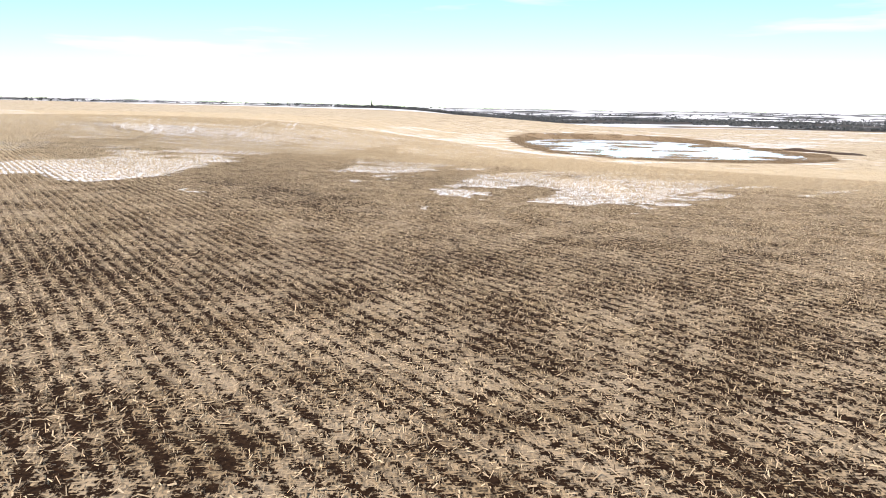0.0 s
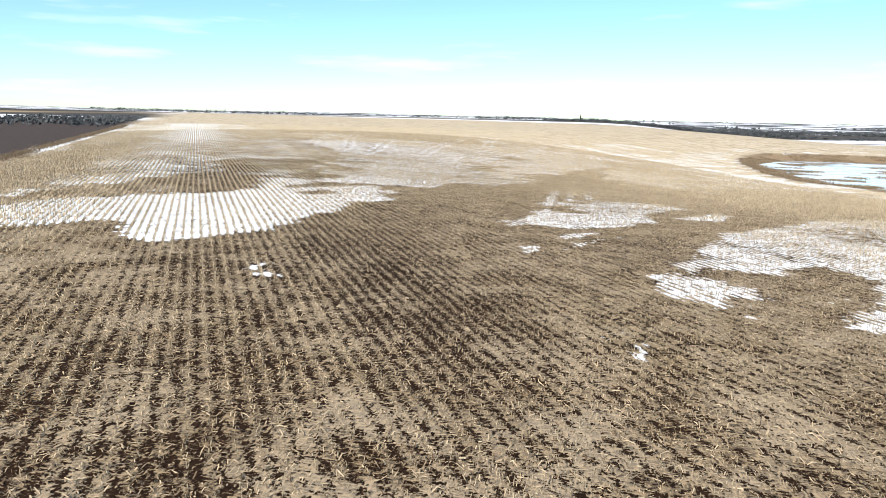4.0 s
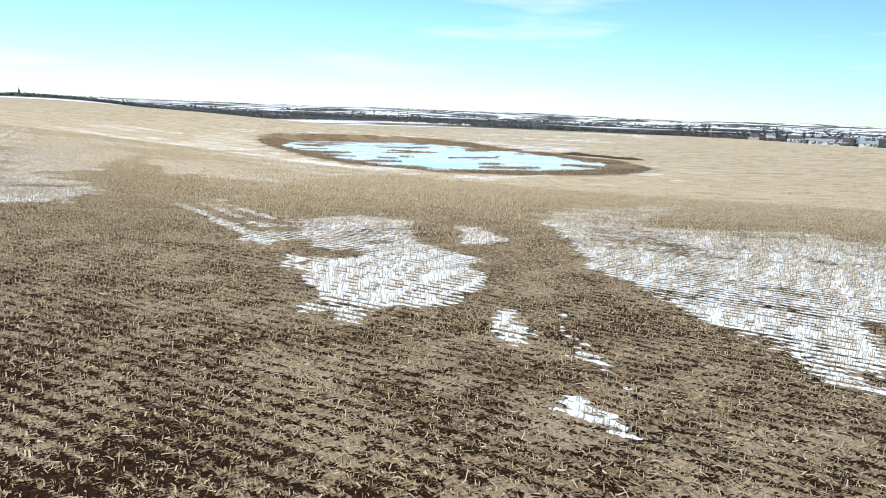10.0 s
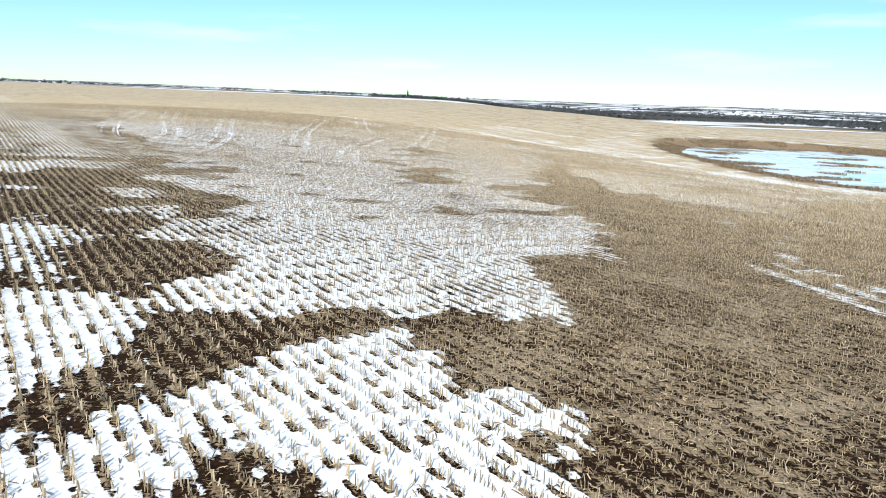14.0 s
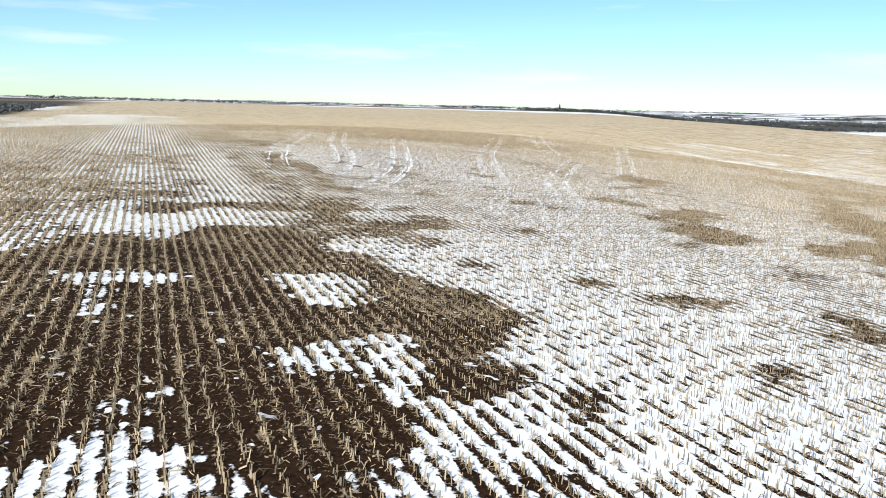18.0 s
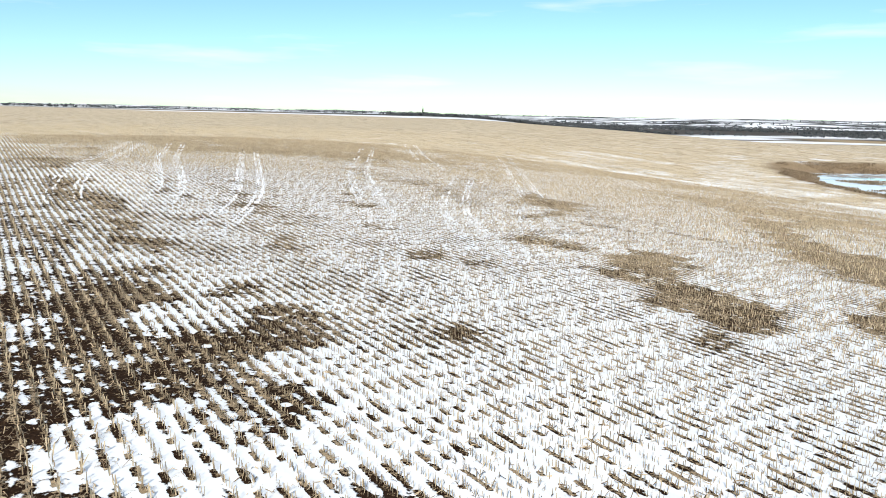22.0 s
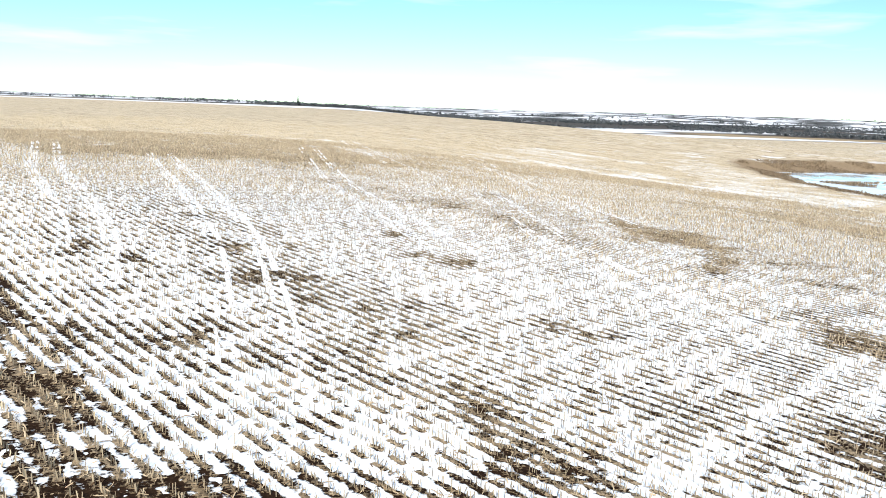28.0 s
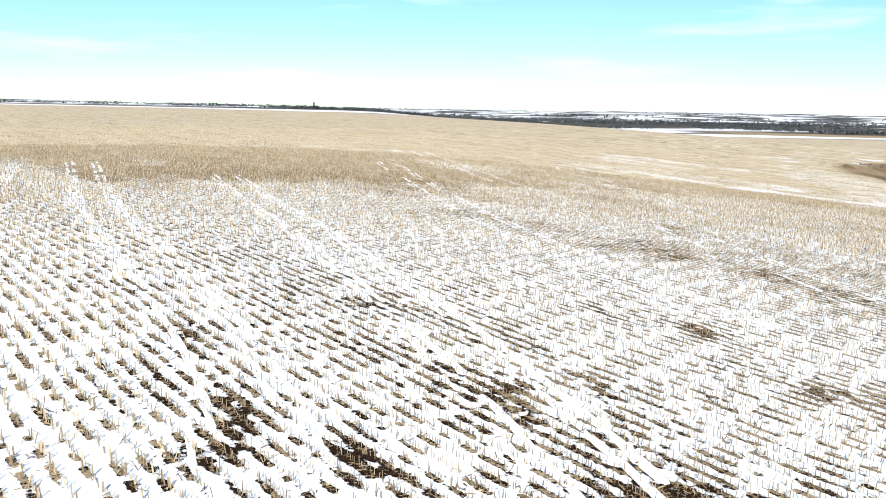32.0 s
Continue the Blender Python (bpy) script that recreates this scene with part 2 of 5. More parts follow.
drift(0.80, 0.5, (7.3, 65.9), (8.7, 66.5), (10.7, 61.5), (10.6, 59.2), (9.0, 59.7), (7.8, 63.0))
drift(0.62, 1.6, (-3.0, 96.5), (1.5, 103.4), (14.3, 111.3), (13.9, 105.0), (8.2, 92.2), (6.5, 94.5), (1.4, 92.2), (-0.0, 95.0))
drift(0.82, 0.9, (-4.4, 85.0), (-3.0, 85.6), (-1.6, 89.3), (1.8, 92.3), (6.5, 94.5), (8.2, 92.2), (10.1, 90.3), (8.9, 87.0), (6.1, 83.1), (3.5, 80.1), (2.3, 79.1), (1.3, 79.1), (-0.4, 79.2), (-1.5, 77.6), (-2.5, 77.9), (-3.5, 79.5), (-4.0, 80.7), (-4.1, 82.5), (-4.0, 84.1))
drift(0.06, 0.5, (20.8, 113.6), (21.5, 110.8), (11.9, 95.7), (11.2, 90.9), (9.6, 86.9), (9.2, 88.2), (8.6, 92.6), (12.8, 101.3))
drift(0.06, 0.6, (27.6, 107.3), (22.4, 97.1), (12.8, 84.5), (0.3, 76.3), (1.5, 78.3), (4.1, 80.5), (7.9, 85.3), (11.9, 91.3), (15.0, 94.7))
drift(0.82, 0.4, (16.9, 102.1), (18.5, 101.6), (14.8, 94.5), (12.5, 92.9), (12.3, 95.7))
drift(0.85, 0.4, (16.1, 101.3), (17.5, 99.0), (13.7, 93.4), (11.9, 93.5))
drift(0.82, 0.5, (0.5, 75.2), (2.7, 78.3), (3.9, 78.6), (1.7, 75.1), (0.4, 74.6))
drift(0.92, 0.4, (-2.9, 70.7), (-2.3, 71.3), (-1.7, 71.3), (-2.2, 70.4), (-3.0, 69.9))
drift(0.86, 0.5, (-1.8, 69.9), (-0.8, 69.9), (-0.7, 68.7), (-0.5, 67.0), (-1.3, 66.9), (-2.4, 67.2), (-1.9, 68.2))
drift(0.70, 0.4, (3.2, 76.0), (4.6, 76.4), (3.0, 72.8), (1.4, 70.8), (1.1, 71.3), (2.6, 73.4))
drift(0.60, 0.4, (0.2, 70.3), (1.1, 69.4), (-0.1, 67.6), (-0.2, 68.4))
drift(0.82, 0.4, (3.5, 79.6), (2.8, 77.9), (1.9, 77.3), (2.3, 78.5))
drift(0.75, 0.3, (-16.7, 80.1), (-16.3, 80.4), (-16.2, 79.6), (-16.6, 79.6))
drift(0.60, 0.3, (-12.0, 81.6), (-11.0, 81.2), (-10.9, 80.9), (-12.1, 81.0))
drift(0.85, 0.4, (-19.6, 83.2), (-19.1, 82.2), (-18.4, 80.9), (-18.4, 80.6), (-18.6, 80.0), (-18.8, 79.4), (-19.1, 79.4))
drift(0.75, 1.0, (-38.2, 128.0), (-35.1, 124.5), (-30.2, 120.3), (-26.0, 128.6), (-19.5, 133.5), (-13.6, 137.4), (-6.2, 140.5), (-6.8, 131.9), (-9.3, 126.8), (-10.4, 118.8), (-11.6, 117.0), (-13.9, 119.9), (-15.2, 115.3), (-15.3, 107.3), (-15.4, 104.8), (-18.3, 104.6), (-21.1, 105.1), (-24.4, 106.1), (-26.3, 105.0), (-28.7, 106.0), (-30.8, 106.1))
drift(0.92, 0.5, (-24.2, 92.0), (-23.7, 93.3), (-22.8, 94.8), (-21.5, 93.3), (-18.9, 94.4), (-17.1, 92.6), (-17.2, 89.8), (-17.7, 88.4), (-17.2, 87.4), (-24.7, 88.4), (-25.4, 90.2), (-24.8, 91.6))
drift(0.88, 0.5, (-27.7, 100.1), (-26.5, 101.5), (-25.7, 103.5), (-21.1, 104.9), (-20.2, 101.0), (-18.7, 98.6), (-18.0, 97.5), (-18.5, 95.7), (-17.6, 94.3), (-17.1, 92.6), (-18.9, 93.9), (-22.7, 94.2), (-23.7, 93.3), (-25.1, 94.9), (-26.3, 97.5))
drift(0.85, 0.5, (-27.9, 97.6), (-27.2, 97.5), (-25.9, 94.6), (-25.7, 93.5), (-26.5, 93.6))
drift(0.08, 0.5, (-27.0, 98.1), (-25.5, 95.8), (-23.6, 93.3), (-24.2, 92.0), (-24.8, 91.6), (-25.7, 91.3), (-26.3, 93.0), (-25.6, 93.3), (-26.1, 95.4))
drift(0.15, 0.3, (-19.9, 90.4), (-19.3, 90.3), (-19.1, 89.5), (-19.7, 89.5))
drift(0.15, 0.3, (-19.0, 97.3), (-18.4, 96.2), (-18.4, 94.6), (-18.9, 95.2))
drift(0.68, 0.9, (-37.3, 124.6), (-32.1, 124.6), (-27.6, 125.3), (-22.1, 129.6), (-18.8, 126.5), (-11.8, 136.4), (-5.7, 136.9), (-7.6, 124.9), (-10.5, 118.8), (-11.7, 121.2), (-14.3, 121.5), (-18.9, 116.8), (-24.2, 119.6), (-28.9, 116.9), (-32.5, 118.3))
drift(0.82, 0.7, (-31.8, 108.0), (-29.9, 114.2), (-28.9, 116.9), (-24.2, 119.6), (-20.1, 117.7), (-19.1, 115.8), (-15.5, 117.0), (-14.6, 114.1), (-15.0, 108.8), (-16.1, 106.4), (-18.2, 104.9), (-19.3, 105.2), (-20.4, 106.8), (-21.2, 106.1), (-22.6, 106.5), (-24.8, 106.6), (-27.0, 107.2), (-29.0, 106.3), (-31.1, 107.1))
drift(0.94, 0.5, (-27.7, 100.2), (-26.7, 101.3), (-26.6, 102.1), (-25.2, 103.4), (-24.0, 103.9), (-22.4, 104.4), (-21.2, 104.0), (-21.1, 102.6), (-20.6, 101.0), (-20.1, 99.8), (-19.8, 98.5), (-19.5, 98.1), (-26.5, 97.3), (-27.2, 99.0))
drift(0.75, 0.7, (-17.1, 149.9), (-11.9, 155.7), (-5.0, 148.1), (-8.1, 142.2), (-15.3, 141.0))
drift(0.85, 0.6, (-45.5, 121.1), (-42.7, 122.3), (-39.9, 118.9), (-37.1, 118.2), (-35.3, 114.8), (-36.4, 113.5), (-34.3, 109.0), (-36.4, 109.2), (-38.7, 109.3), (-41.5, 113.1))
drift(0.82, 0.6, (-38.2, 106.0), (-37.8, 108.1), (-35.6, 107.2), (-33.7, 107.0), (-31.9, 106.9), (-30.9, 103.6), (-30.0, 101.9), (-29.8, 100.5), (-30.8, 100.1), (-31.4, 100.7), (-31.3, 98.6), (-32.4, 98.3), (-32.2, 97.0))
drift(0.84, 0.5, (-29.4, 98.5), (-28.7, 98.8), (-27.5, 98.9), (-26.5, 97.3), (-28.6, 97.0))
drift(0.85, 0.4, (-19.2, 99.2), (-18.7, 99.3), (-18.2, 98.5), (-18.8, 98.2), (-19.3, 98.4))
drift(0.10, 0.5, (-32.4, 108.6), (-32.9, 111.5), (-32.2, 114.4), (-29.7, 113.2), (-29.7, 110.8), (-31.2, 108.8))
drift(0.32, 0.5, (-29.9, 101.3), (-29.3, 104.0), (-28.2, 105.4), (-26.9, 104.3), (-24.7, 105.8), (-24.5, 104.2), (-26.2, 102.5), (-26.7, 101.3), (-27.5, 99.7), (-27.7, 98.8), (-28.2, 98.1), (-29.3, 98.9), (-29.4, 97.3), (-30.4, 97.1), (-31.0, 99.7), (-29.6, 100.3))
drift(0.06, 0.5, (-21.1, 105.0), (-20.5, 106.5), (-19.0, 105.1), (-16.3, 105.6), (-15.9, 104.0), (-18.9, 100.0), (-20.0, 100.1), (-20.6, 101.1), (-21.1, 102.6))
drift(0.10, 0.5, (-14.3, 121.5), (-11.4, 122.1), (-11.4, 115.3), (-14.3, 109.0), (-15.0, 108.8), (-14.6, 114.1), (-15.5, 117.0))
drift(0.18, 1.0, (-56.4, 126.6), (-57.5, 133.8), (-54.3, 137.9), (-48.9, 142.1), (-41.9, 138.4), (-39.0, 133.8), (-41.6, 128.9), (-42.7, 124.3), (-45.7, 122.1), (-43.2, 117.6), (-43.6, 113.6), (-44.4, 112.0))
drift(0.86, 0.6, (-45.2, 121.8), (-42.6, 123.8), (-39.7, 118.9), (-37.1, 120.0), (-34.6, 114.5), (-35.8, 113.5), (-36.0, 112.1), (-34.5, 108.9), (-35.4, 108.8), (-38.9, 109.6), (-40.6, 111.9), (-41.3, 114.6))
drift(0.72, 0.5, (-44.3, 113.4), (-42.5, 115.0), (-40.6, 111.9), (-40.9, 107.7), (-42.9, 110.1))
drift(0.75, 0.5, (-36.4, 120.2), (-35.3, 121.3), (-34.0, 117.1), (-32.6, 114.8), (-34.0, 114.7))
drift(0.08, 0.5, (-35.8, 112.1), (-36.4, 118.0), (-35.3, 117.6), (-32.1, 115.4), (-29.6, 113.5), (-30.6, 111.7), (-31.5, 109.9), (-32.3, 108.2), (-33.4, 107.9), (-34.9, 110.2))
drift(0.76, 0.6, (-39.2, 106.4), (-37.6, 107.6), (-34.3, 107.8), (-32.4, 103.1), (-36.4, 102.2), (-38.2, 104.4))
drift(0.86, 0.5, (-33.7, 107.1), (-32.2, 107.7), (-30.6, 103.5), (-31.5, 103.4))
drift(0.90, 0.8, (-25.7, 125.6), (-20.7, 131.7), (-19.3, 127.5), (-17.7, 123.4), (-13.0, 129.6), (-4.6, 137.4), (-13.2, 119.1), (-19.6, 116.5), (-21.0, 119.0))
drift(0.93, 0.5, (-59.3, 145.0), (-59.6, 149.6), (-54.7, 154.0), (-51.8, 155.2), (-51.0, 149.2), (-55.7, 145.1), (-57.8, 143.2))
drift(0.13, 0.8, (-58.5, 136.7), (-57.4, 142.2), (-51.4, 146.8), (-45.9, 147.8), (-45.5, 142.6), (-43.1, 134.2), (-40.3, 133.2), (-35.8, 134.8), (-33.3, 133.9), (-34.1, 129.0), (-33.0, 125.3), (-34.3, 124.7), (-35.6, 124.8), (-38.6, 127.5), (-40.5, 127.1), (-39.6, 124.1), (-41.8, 123.3), (-42.9, 121.1), (-44.3, 120.7), (-44.7, 120.1))
drift(0.13, 0.8, (-55.0, 143.9), (-52.1, 149.3), (-49.9, 148.7), (-48.7, 151.8), (-46.0, 154.7), (-40.7, 155.4), (-38.7, 150.5), (-41.6, 147.4), (-43.4, 145.0), (-42.0, 142.1), (-39.8, 141.6), (-37.6, 138.2), (-35.8, 138.1), (-33.2, 135.4), (-32.8, 134.8), (-34.6, 132.7), (-35.4, 132.9), (-36.5, 131.7), (-44.5, 130.3))
drift(0.98, 0.5, (-44.6, 120.1), (-43.8, 121.5), (-42.7, 121.2), (-42.7, 122.6), (-42.1, 123.2), (-40.6, 120.3), (-39.5, 120.0), (-38.8, 120.6), (-38.9, 121.4), (-38.2, 120.2), (-37.2, 118.5), (-42.6, 117.5))
drift(0.10, 0.5, (-41.7, 122.8), (-40.4, 123.5), (-37.1, 124.3), (-35.4, 122.1), (-35.6, 120.4), (-36.2, 119.7), (-36.6, 118.7), (-37.4, 119.0), (-38.3, 120.5), (-39.7, 120.5), (-40.8, 120.8))
drift(0.80, 0.4, (-53.1, 134.7), (-50.3, 138.0), (-48.5, 134.2), (-50.2, 133.5), (-47.6, 129.1), (-48.7, 128.7), (-50.9, 132.2))
drift(0.84, 0.4, (-44.4, 138.4), (-41.4, 137.2), (-39.6, 134.4), (-41.1, 132.7), (-43.0, 135.3))
drift(0.90, 0.4, (-40.8, 127.9), (-39.2, 127.3), (-38.7, 128.0), (-38.1, 125.4), (-38.6, 125.0), (-40.4, 123.5), (-40.9, 123.8), (-40.2, 125.5))
drift(0.84, 0.4, (-38.4, 128.1), (-37.1, 129.4), (-35.3, 125.4), (-36.2, 124.7), (-37.7, 126.6))
drift(0.86, 0.5, (-59.5, 150.5), (-58.4, 153.5), (-56.3, 157.5), (-54.0, 156.4), (-52.1, 151.9), (-52.3, 150.1), (-55.4, 148.1), (-56.4, 146.4))
drift(0.25, 0.6, (-61.9, 152.9), (-60.4, 156.5), (-57.4, 160.1), (-51.9, 161.5), (-49.8, 156.1), (-54.0, 156.4), (-56.4, 157.7), (-58.5, 153.7), (-59.6, 150.8))
drift(0.82, 0.6, (-76.4, 188.4), (-73.4, 195.0), (-55.7, 162.1), (-57.4, 160.9), (-62.4, 163.9))
drift(0.78, 0.6, (-56.9, 146.4), (-55.1, 148.1), (-53.5, 145.4), (-54.2, 142.9))
drift(0.80, 0.4, (-45.0, 140.1), (-44.5, 140.9), (-42.6, 136.8), (-42.9, 136.4))
drift(0.60, 0.5, (-43.6, 139.3), (-41.3, 139.8), (-38.8, 137.5), (-39.2, 134.3), (-40.1, 133.7), (-41.8, 136.6))
drift(0.94, 0.3, (-42.1, 134.1), (-42.0, 135.9), (-40.7, 133.2), (-41.6, 132.5))
drift(0.72, 0.6, (-43.4, 145.0), (-41.0, 147.0), (-36.7, 149.1), (-34.5, 144.5), (-33.2, 135.4), (-34.9, 138.4), (-37.6, 140.9), (-40.5, 142.8))
drift(0.36, 0.6, (-31.6, 124.5), (-30.1, 125.9), (-29.9, 124.3), (-30.7, 123.0), (-31.4, 123.1))
drift(0.38, 0.6, (-25.6, 130.0), (-23.3, 131.4), (-24.0, 128.9), (-25.9, 127.6))
drift(0.40, 0.7, (-26.6, 140.5), (-22.8, 141.1), (-24.6, 137.6), (-26.6, 136.8), (-27.3, 138.5))
drift(0.42, 0.6, (-37.1, 145.2), (-35.2, 145.0), (-35.3, 143.2), (-36.7, 143.7))
drift(0.42, 0.6, (-30.2, 143.6), (-27.9, 143.6), (-28.6, 141.4), (-30.1, 141.7))
drift(0.97, 0.5, (-31.5, 152.1), (-29.6, 151.6), (-26.9, 146.9), (-26.2, 141.7), (-27.0, 140.9), (-28.5, 144.8))
drift(0.97, 0.5, (-29.1, 135.4), (-28.0, 135.0), (-27.3, 134.1), (-29.3, 134.1))
drift(0.46, 0.6, (-55.4, 164.6), (-53.5, 166.2), (-49.1, 155.1), (-46.5, 155.7), (-44.0, 156.8), (-41.7, 156.3), (-40.4, 153.9), (-39.6, 150.5), (-38.3, 150.7), (-38.2, 148.2), (-40.2, 147.3), (-41.7, 148.6), (-44.2, 149.2), (-46.0, 148.3), (-45.9, 146.9))
drift(0.49, 0.7, (-61.0, 177.5), (-58.2, 178.8), (-54.0, 169.3), (-55.8, 167.3))
drift(0.50, 0.7, (-52.9, 166.2), (-49.5, 168.9), (-47.6, 164.9), (-49.9, 163.0), (-52.1, 163.7))
drift(0.74, 0.4, (-52.5, 161.5), (-51.2, 161.8), (-48.5, 156.5), (-49.1, 155.1))
drift(0.82, 0.4, (-48.1, 161.2), (-46.2, 161.6), (-43.1, 159.5), (-41.6, 157.1), (-44.4, 155.9), (-46.5, 156.3))
drift(0.84, 0.6, (-45.8, 147.9), (-44.2, 149.2), (-42.3, 149.3), (-40.2, 147.3), (-37.7, 146.9), (-37.4, 144.4), (-44.4, 144.2), (-45.5, 146.2))
drift(0.53, 0.6, (-43.5, 164.7), (-38.2, 160.2), (-37.7, 156.8), (-38.8, 156.0), (-42.4, 159.6))
drift(0.50, 0.6, (-30.8, 157.2), (-28.4, 156.3), (-29.0, 154.9), (-30.6, 155.5))
drift(0.53, 0.6, (-35.1, 147.2), (-34.0, 147.2), (-34.3, 146.4), (-35.0, 146.6))
drift(0.52, 0.6, (-32.4, 146.6), (-31.0, 146.5), (-31.1, 145.7), (-32.4, 145.7))
drift(0.52, 0.6, (-30.6, 145.8), (-28.0, 146.2), (-28.4, 145.2), (-30.2, 145.1))
drift(0.50, 0.6, (-36.9, 145.8), (-35.7, 145.3), (-36.4, 144.4), (-36.9, 144.7))
drift(0.94, 0.5, (-35.7, 181.5), (-33.5, 171.8), (-30.2, 169.4), (-25.9, 158.8), (-27.8, 159.4), (-31.9, 166.2), (-34.9, 175.1))
drift(0.30, 1.5, (-20.1, 183.1), (-14.7, 183.7), (-13.2, 180.3), (-14.9, 172.1), (-13.9, 167.1), (-15.6, 161.7), (-18.8, 158.7), (-20.4, 161.5), (-20.7, 168.1), (-18.9, 174.3))
drift(0.25, 2.0, (9.5, 215.5), (13.6, 212.2), (6.2, 190.9), (4.2, 180.4), (0.2, 176.6), (-1.7, 183.1), (1.9, 197.8))
drift(0.50, 0.7, (-49.7, 168.9), (-48.3, 168.2), (-46.4, 164.9), (-46.4, 162.4), (-47.5, 162.4))
drift(0.55, 0.7, (-42.4, 162.7), (-40.6, 162.2), (-37.8, 158.5), (-38.1, 156.9), (-38.9, 157.8), (-40.7, 159.2), (-42.0, 160.8))
drift(0.50, 0.6, (-42.9, 156.8), (-41.6, 156.9), (-41.3, 155.9), (-42.9, 156.2))
drift(0.54, 0.7, (-33.1, 159.6), (-30.9, 158.7), (-31.7, 157.2), (-33.3, 158.0))
drift(0.50, 0.6, (-29.8, 157.4), (-28.2, 156.3), (-28.6, 155.6), (-30.2, 156.1))
drift(0.54, 0.6, (-33.3, 165.3), (-32.4, 164.5), (-33.3, 162.2), (-34.3, 163.1))
drift(0.54, 0.6, (-34.0, 178.7), (-31.9, 177.5), (-32.8, 174.8), (-34.7, 176.2))
drift(0.54, 0.6, (-45.0, 165.3), (-44.0, 165.4), (-44.2, 162.7))
drift(0.96, 0.5, (-36.1, 177.4), (-33.6, 173.7), (-30.3, 171.7), (-28.7, 168.1), (-30.1, 166.4), (-33.4, 171.7), (-35.8, 174.5))
drift(0.54, 0.6, (-58.9, 190.8), (-56.9, 190.0), (-54.4, 188.5), (-52.3, 189.6), (-52.2, 187.0), (-54.2, 186.7), (-57.8, 188.4))
drift(0.52, 0.6, (-55.8, 180.8), (-54.6, 180.1), (-53.9, 178.4), (-54.9, 177.8))
drift(0.52, 0.6, (-51.8, 176.9), (-50.5, 176.0), (-50.5, 174.4), (-51.3, 175.1))
drift(0.54, 0.7, (-48.5, 175.4), (-46.5, 173.6), (-46.1, 171.9), (-46.7, 171.4), (-47.8, 172.6), (-48.7, 174.8))
drift(0.55, 0.6, (-53.8, 174.5), (-52.8, 174.2), (-52.2, 172.1), (-53.1, 172.1))
drift(0.54, 0.6, (-50.0, 173.6), (-48.5, 172.6), (-48.4, 171.5), (-49.6, 172.0))
drift(0.62, 0.8, (-44.0, 183.0), (-42.5, 179.7), (-42.3, 176.1), (-43.4, 177.2), (-44.2, 180.4))
drift(0.52, 0.6, (-33.5, 178.5), (-32.0, 176.7), (-33.2, 175.7), (-34.4, 176.9))
drift(0.53, 0.6, (-30.2, 176.6), (-29.3, 174.1), (-30.8, 173.0), (-31.6, 174.2))
drift(0.52, 0.5, (-37.2, 175.3), (-37.2, 174.0), (-38.0, 173.5))
drift(0.46, 1.5, (-23.0, 190.6), (-17.8, 183.3), (-22.2, 179.3), (-24.3, 182.4), (-25.7, 185.9))
drift(0.97, 0.5, (-36.3, 176.6), (-34.4, 174.6), (-34.0, 172.5), (-31.4, 170.9), (-32.2, 170.1), (-35.4, 172.0), (-36.9, 174.7))
drift(0.96, 0.5, (-36.8, 192.2), (-34.1, 185.8), (-33.1, 182.3), (-34.4, 182.2), (-36.9, 185.7))
drift(0.94, 0.5, (-38.1, 211.7), (-35.7, 209.6), (-36.1, 201.1), (-38.2, 202.4))
drift(0.52, 0.7, (-59.2, 191.6), (-56.2, 190.5), (-55.9, 188.8), (-57.0, 188.2), (-58.4, 189.0))
drift(0.53, 0.6, (-58.3, 196.2), (-57.1, 195.2), (-57.1, 194.2), (-58.7, 195.0))
drift(0.54, 0.6, (-53.2, 199.1), (-50.3, 198.3), (-50.6, 196.2), (-52.9, 196.4))
drift(0.52, 0.6, (-53.8, 189.7), (-52.6, 189.3), (-52.3, 187.9), (-53.6, 187.5))
drift(0.52, 0.6, (-55.2, 187.8), (-54.1, 187.2), (-54.5, 186.4), (-55.0, 186.9))
drift(0.52, 0.6, (-59.7, 187.2), (-58.5, 187.0), (-58.3, 185.9), (-59.3, 186.1))
drift(0.50, 0.6, (-40.6, 205.9), (-38.2, 202.5), (-38.5, 200.0), (-39.7, 200.6), (-41.0, 203.2))
drift(0.52, 0.6, (-38.1, 190.2), (-36.1, 189.5), (-36.1, 187.6), (-36.9, 187.3), (-38.2, 189.3))
drift(0.51, 0.4, (-58.0, 202.8), (-56.0, 202.0), (-56.1, 200.1), (-57.5, 200.5))
drift(0.48, 0.8, (-16.4, 227.2), (-14.8, 222.0), (-10.0, 214.0), (-17.1, 209.3), (-22.0, 211.7))
drift(0.48, 0.6, (-16.2, 207.7), (-17.5, 203.5), (-21.6, 199.7), (-21.6, 201.9))
drift(0.95, 0.4, (-39.1, 209.9), (-37.1, 206.2), (-38.4, 204.9), (-39.6, 207.7))
drift(0.53, 0.6, (-67.6, 219.2), (-65.1, 217.2), (-62.8, 213.3), (-61.6, 209.5), (-62.8, 210.1), (-64.9, 213.7))
drift(0.49, 0.5, (-61.3, 202.0), (-60.2, 201.6), (-60.0, 201.0), (-60.5, 200.7), (-61.0, 201.2))
drift(0.53, 0.6, (-60.4, 204.4), (-59.0, 203.6), (-59.0, 202.1), (-59.9, 203.0))
drift(0.52, 0.6, (-58.1, 203.2), (-56.0, 202.4), (-56.2, 201.8), (-57.1, 201.7), (-57.9, 202.4))
drift(0.52, 0.5, (-53.3, 201.9), (-53.0, 201.2), (-53.3, 200.7))
drift(0.50, 0.5, (-52.1, 202.0), (-50.7, 201.3), (-51.0, 200.9))
drift(0.50, 0.6, (-50.6, 206.7), (-46.8, 205.6), (-47.2, 204.3), (-48.8, 204.7), (-50.6, 205.6))
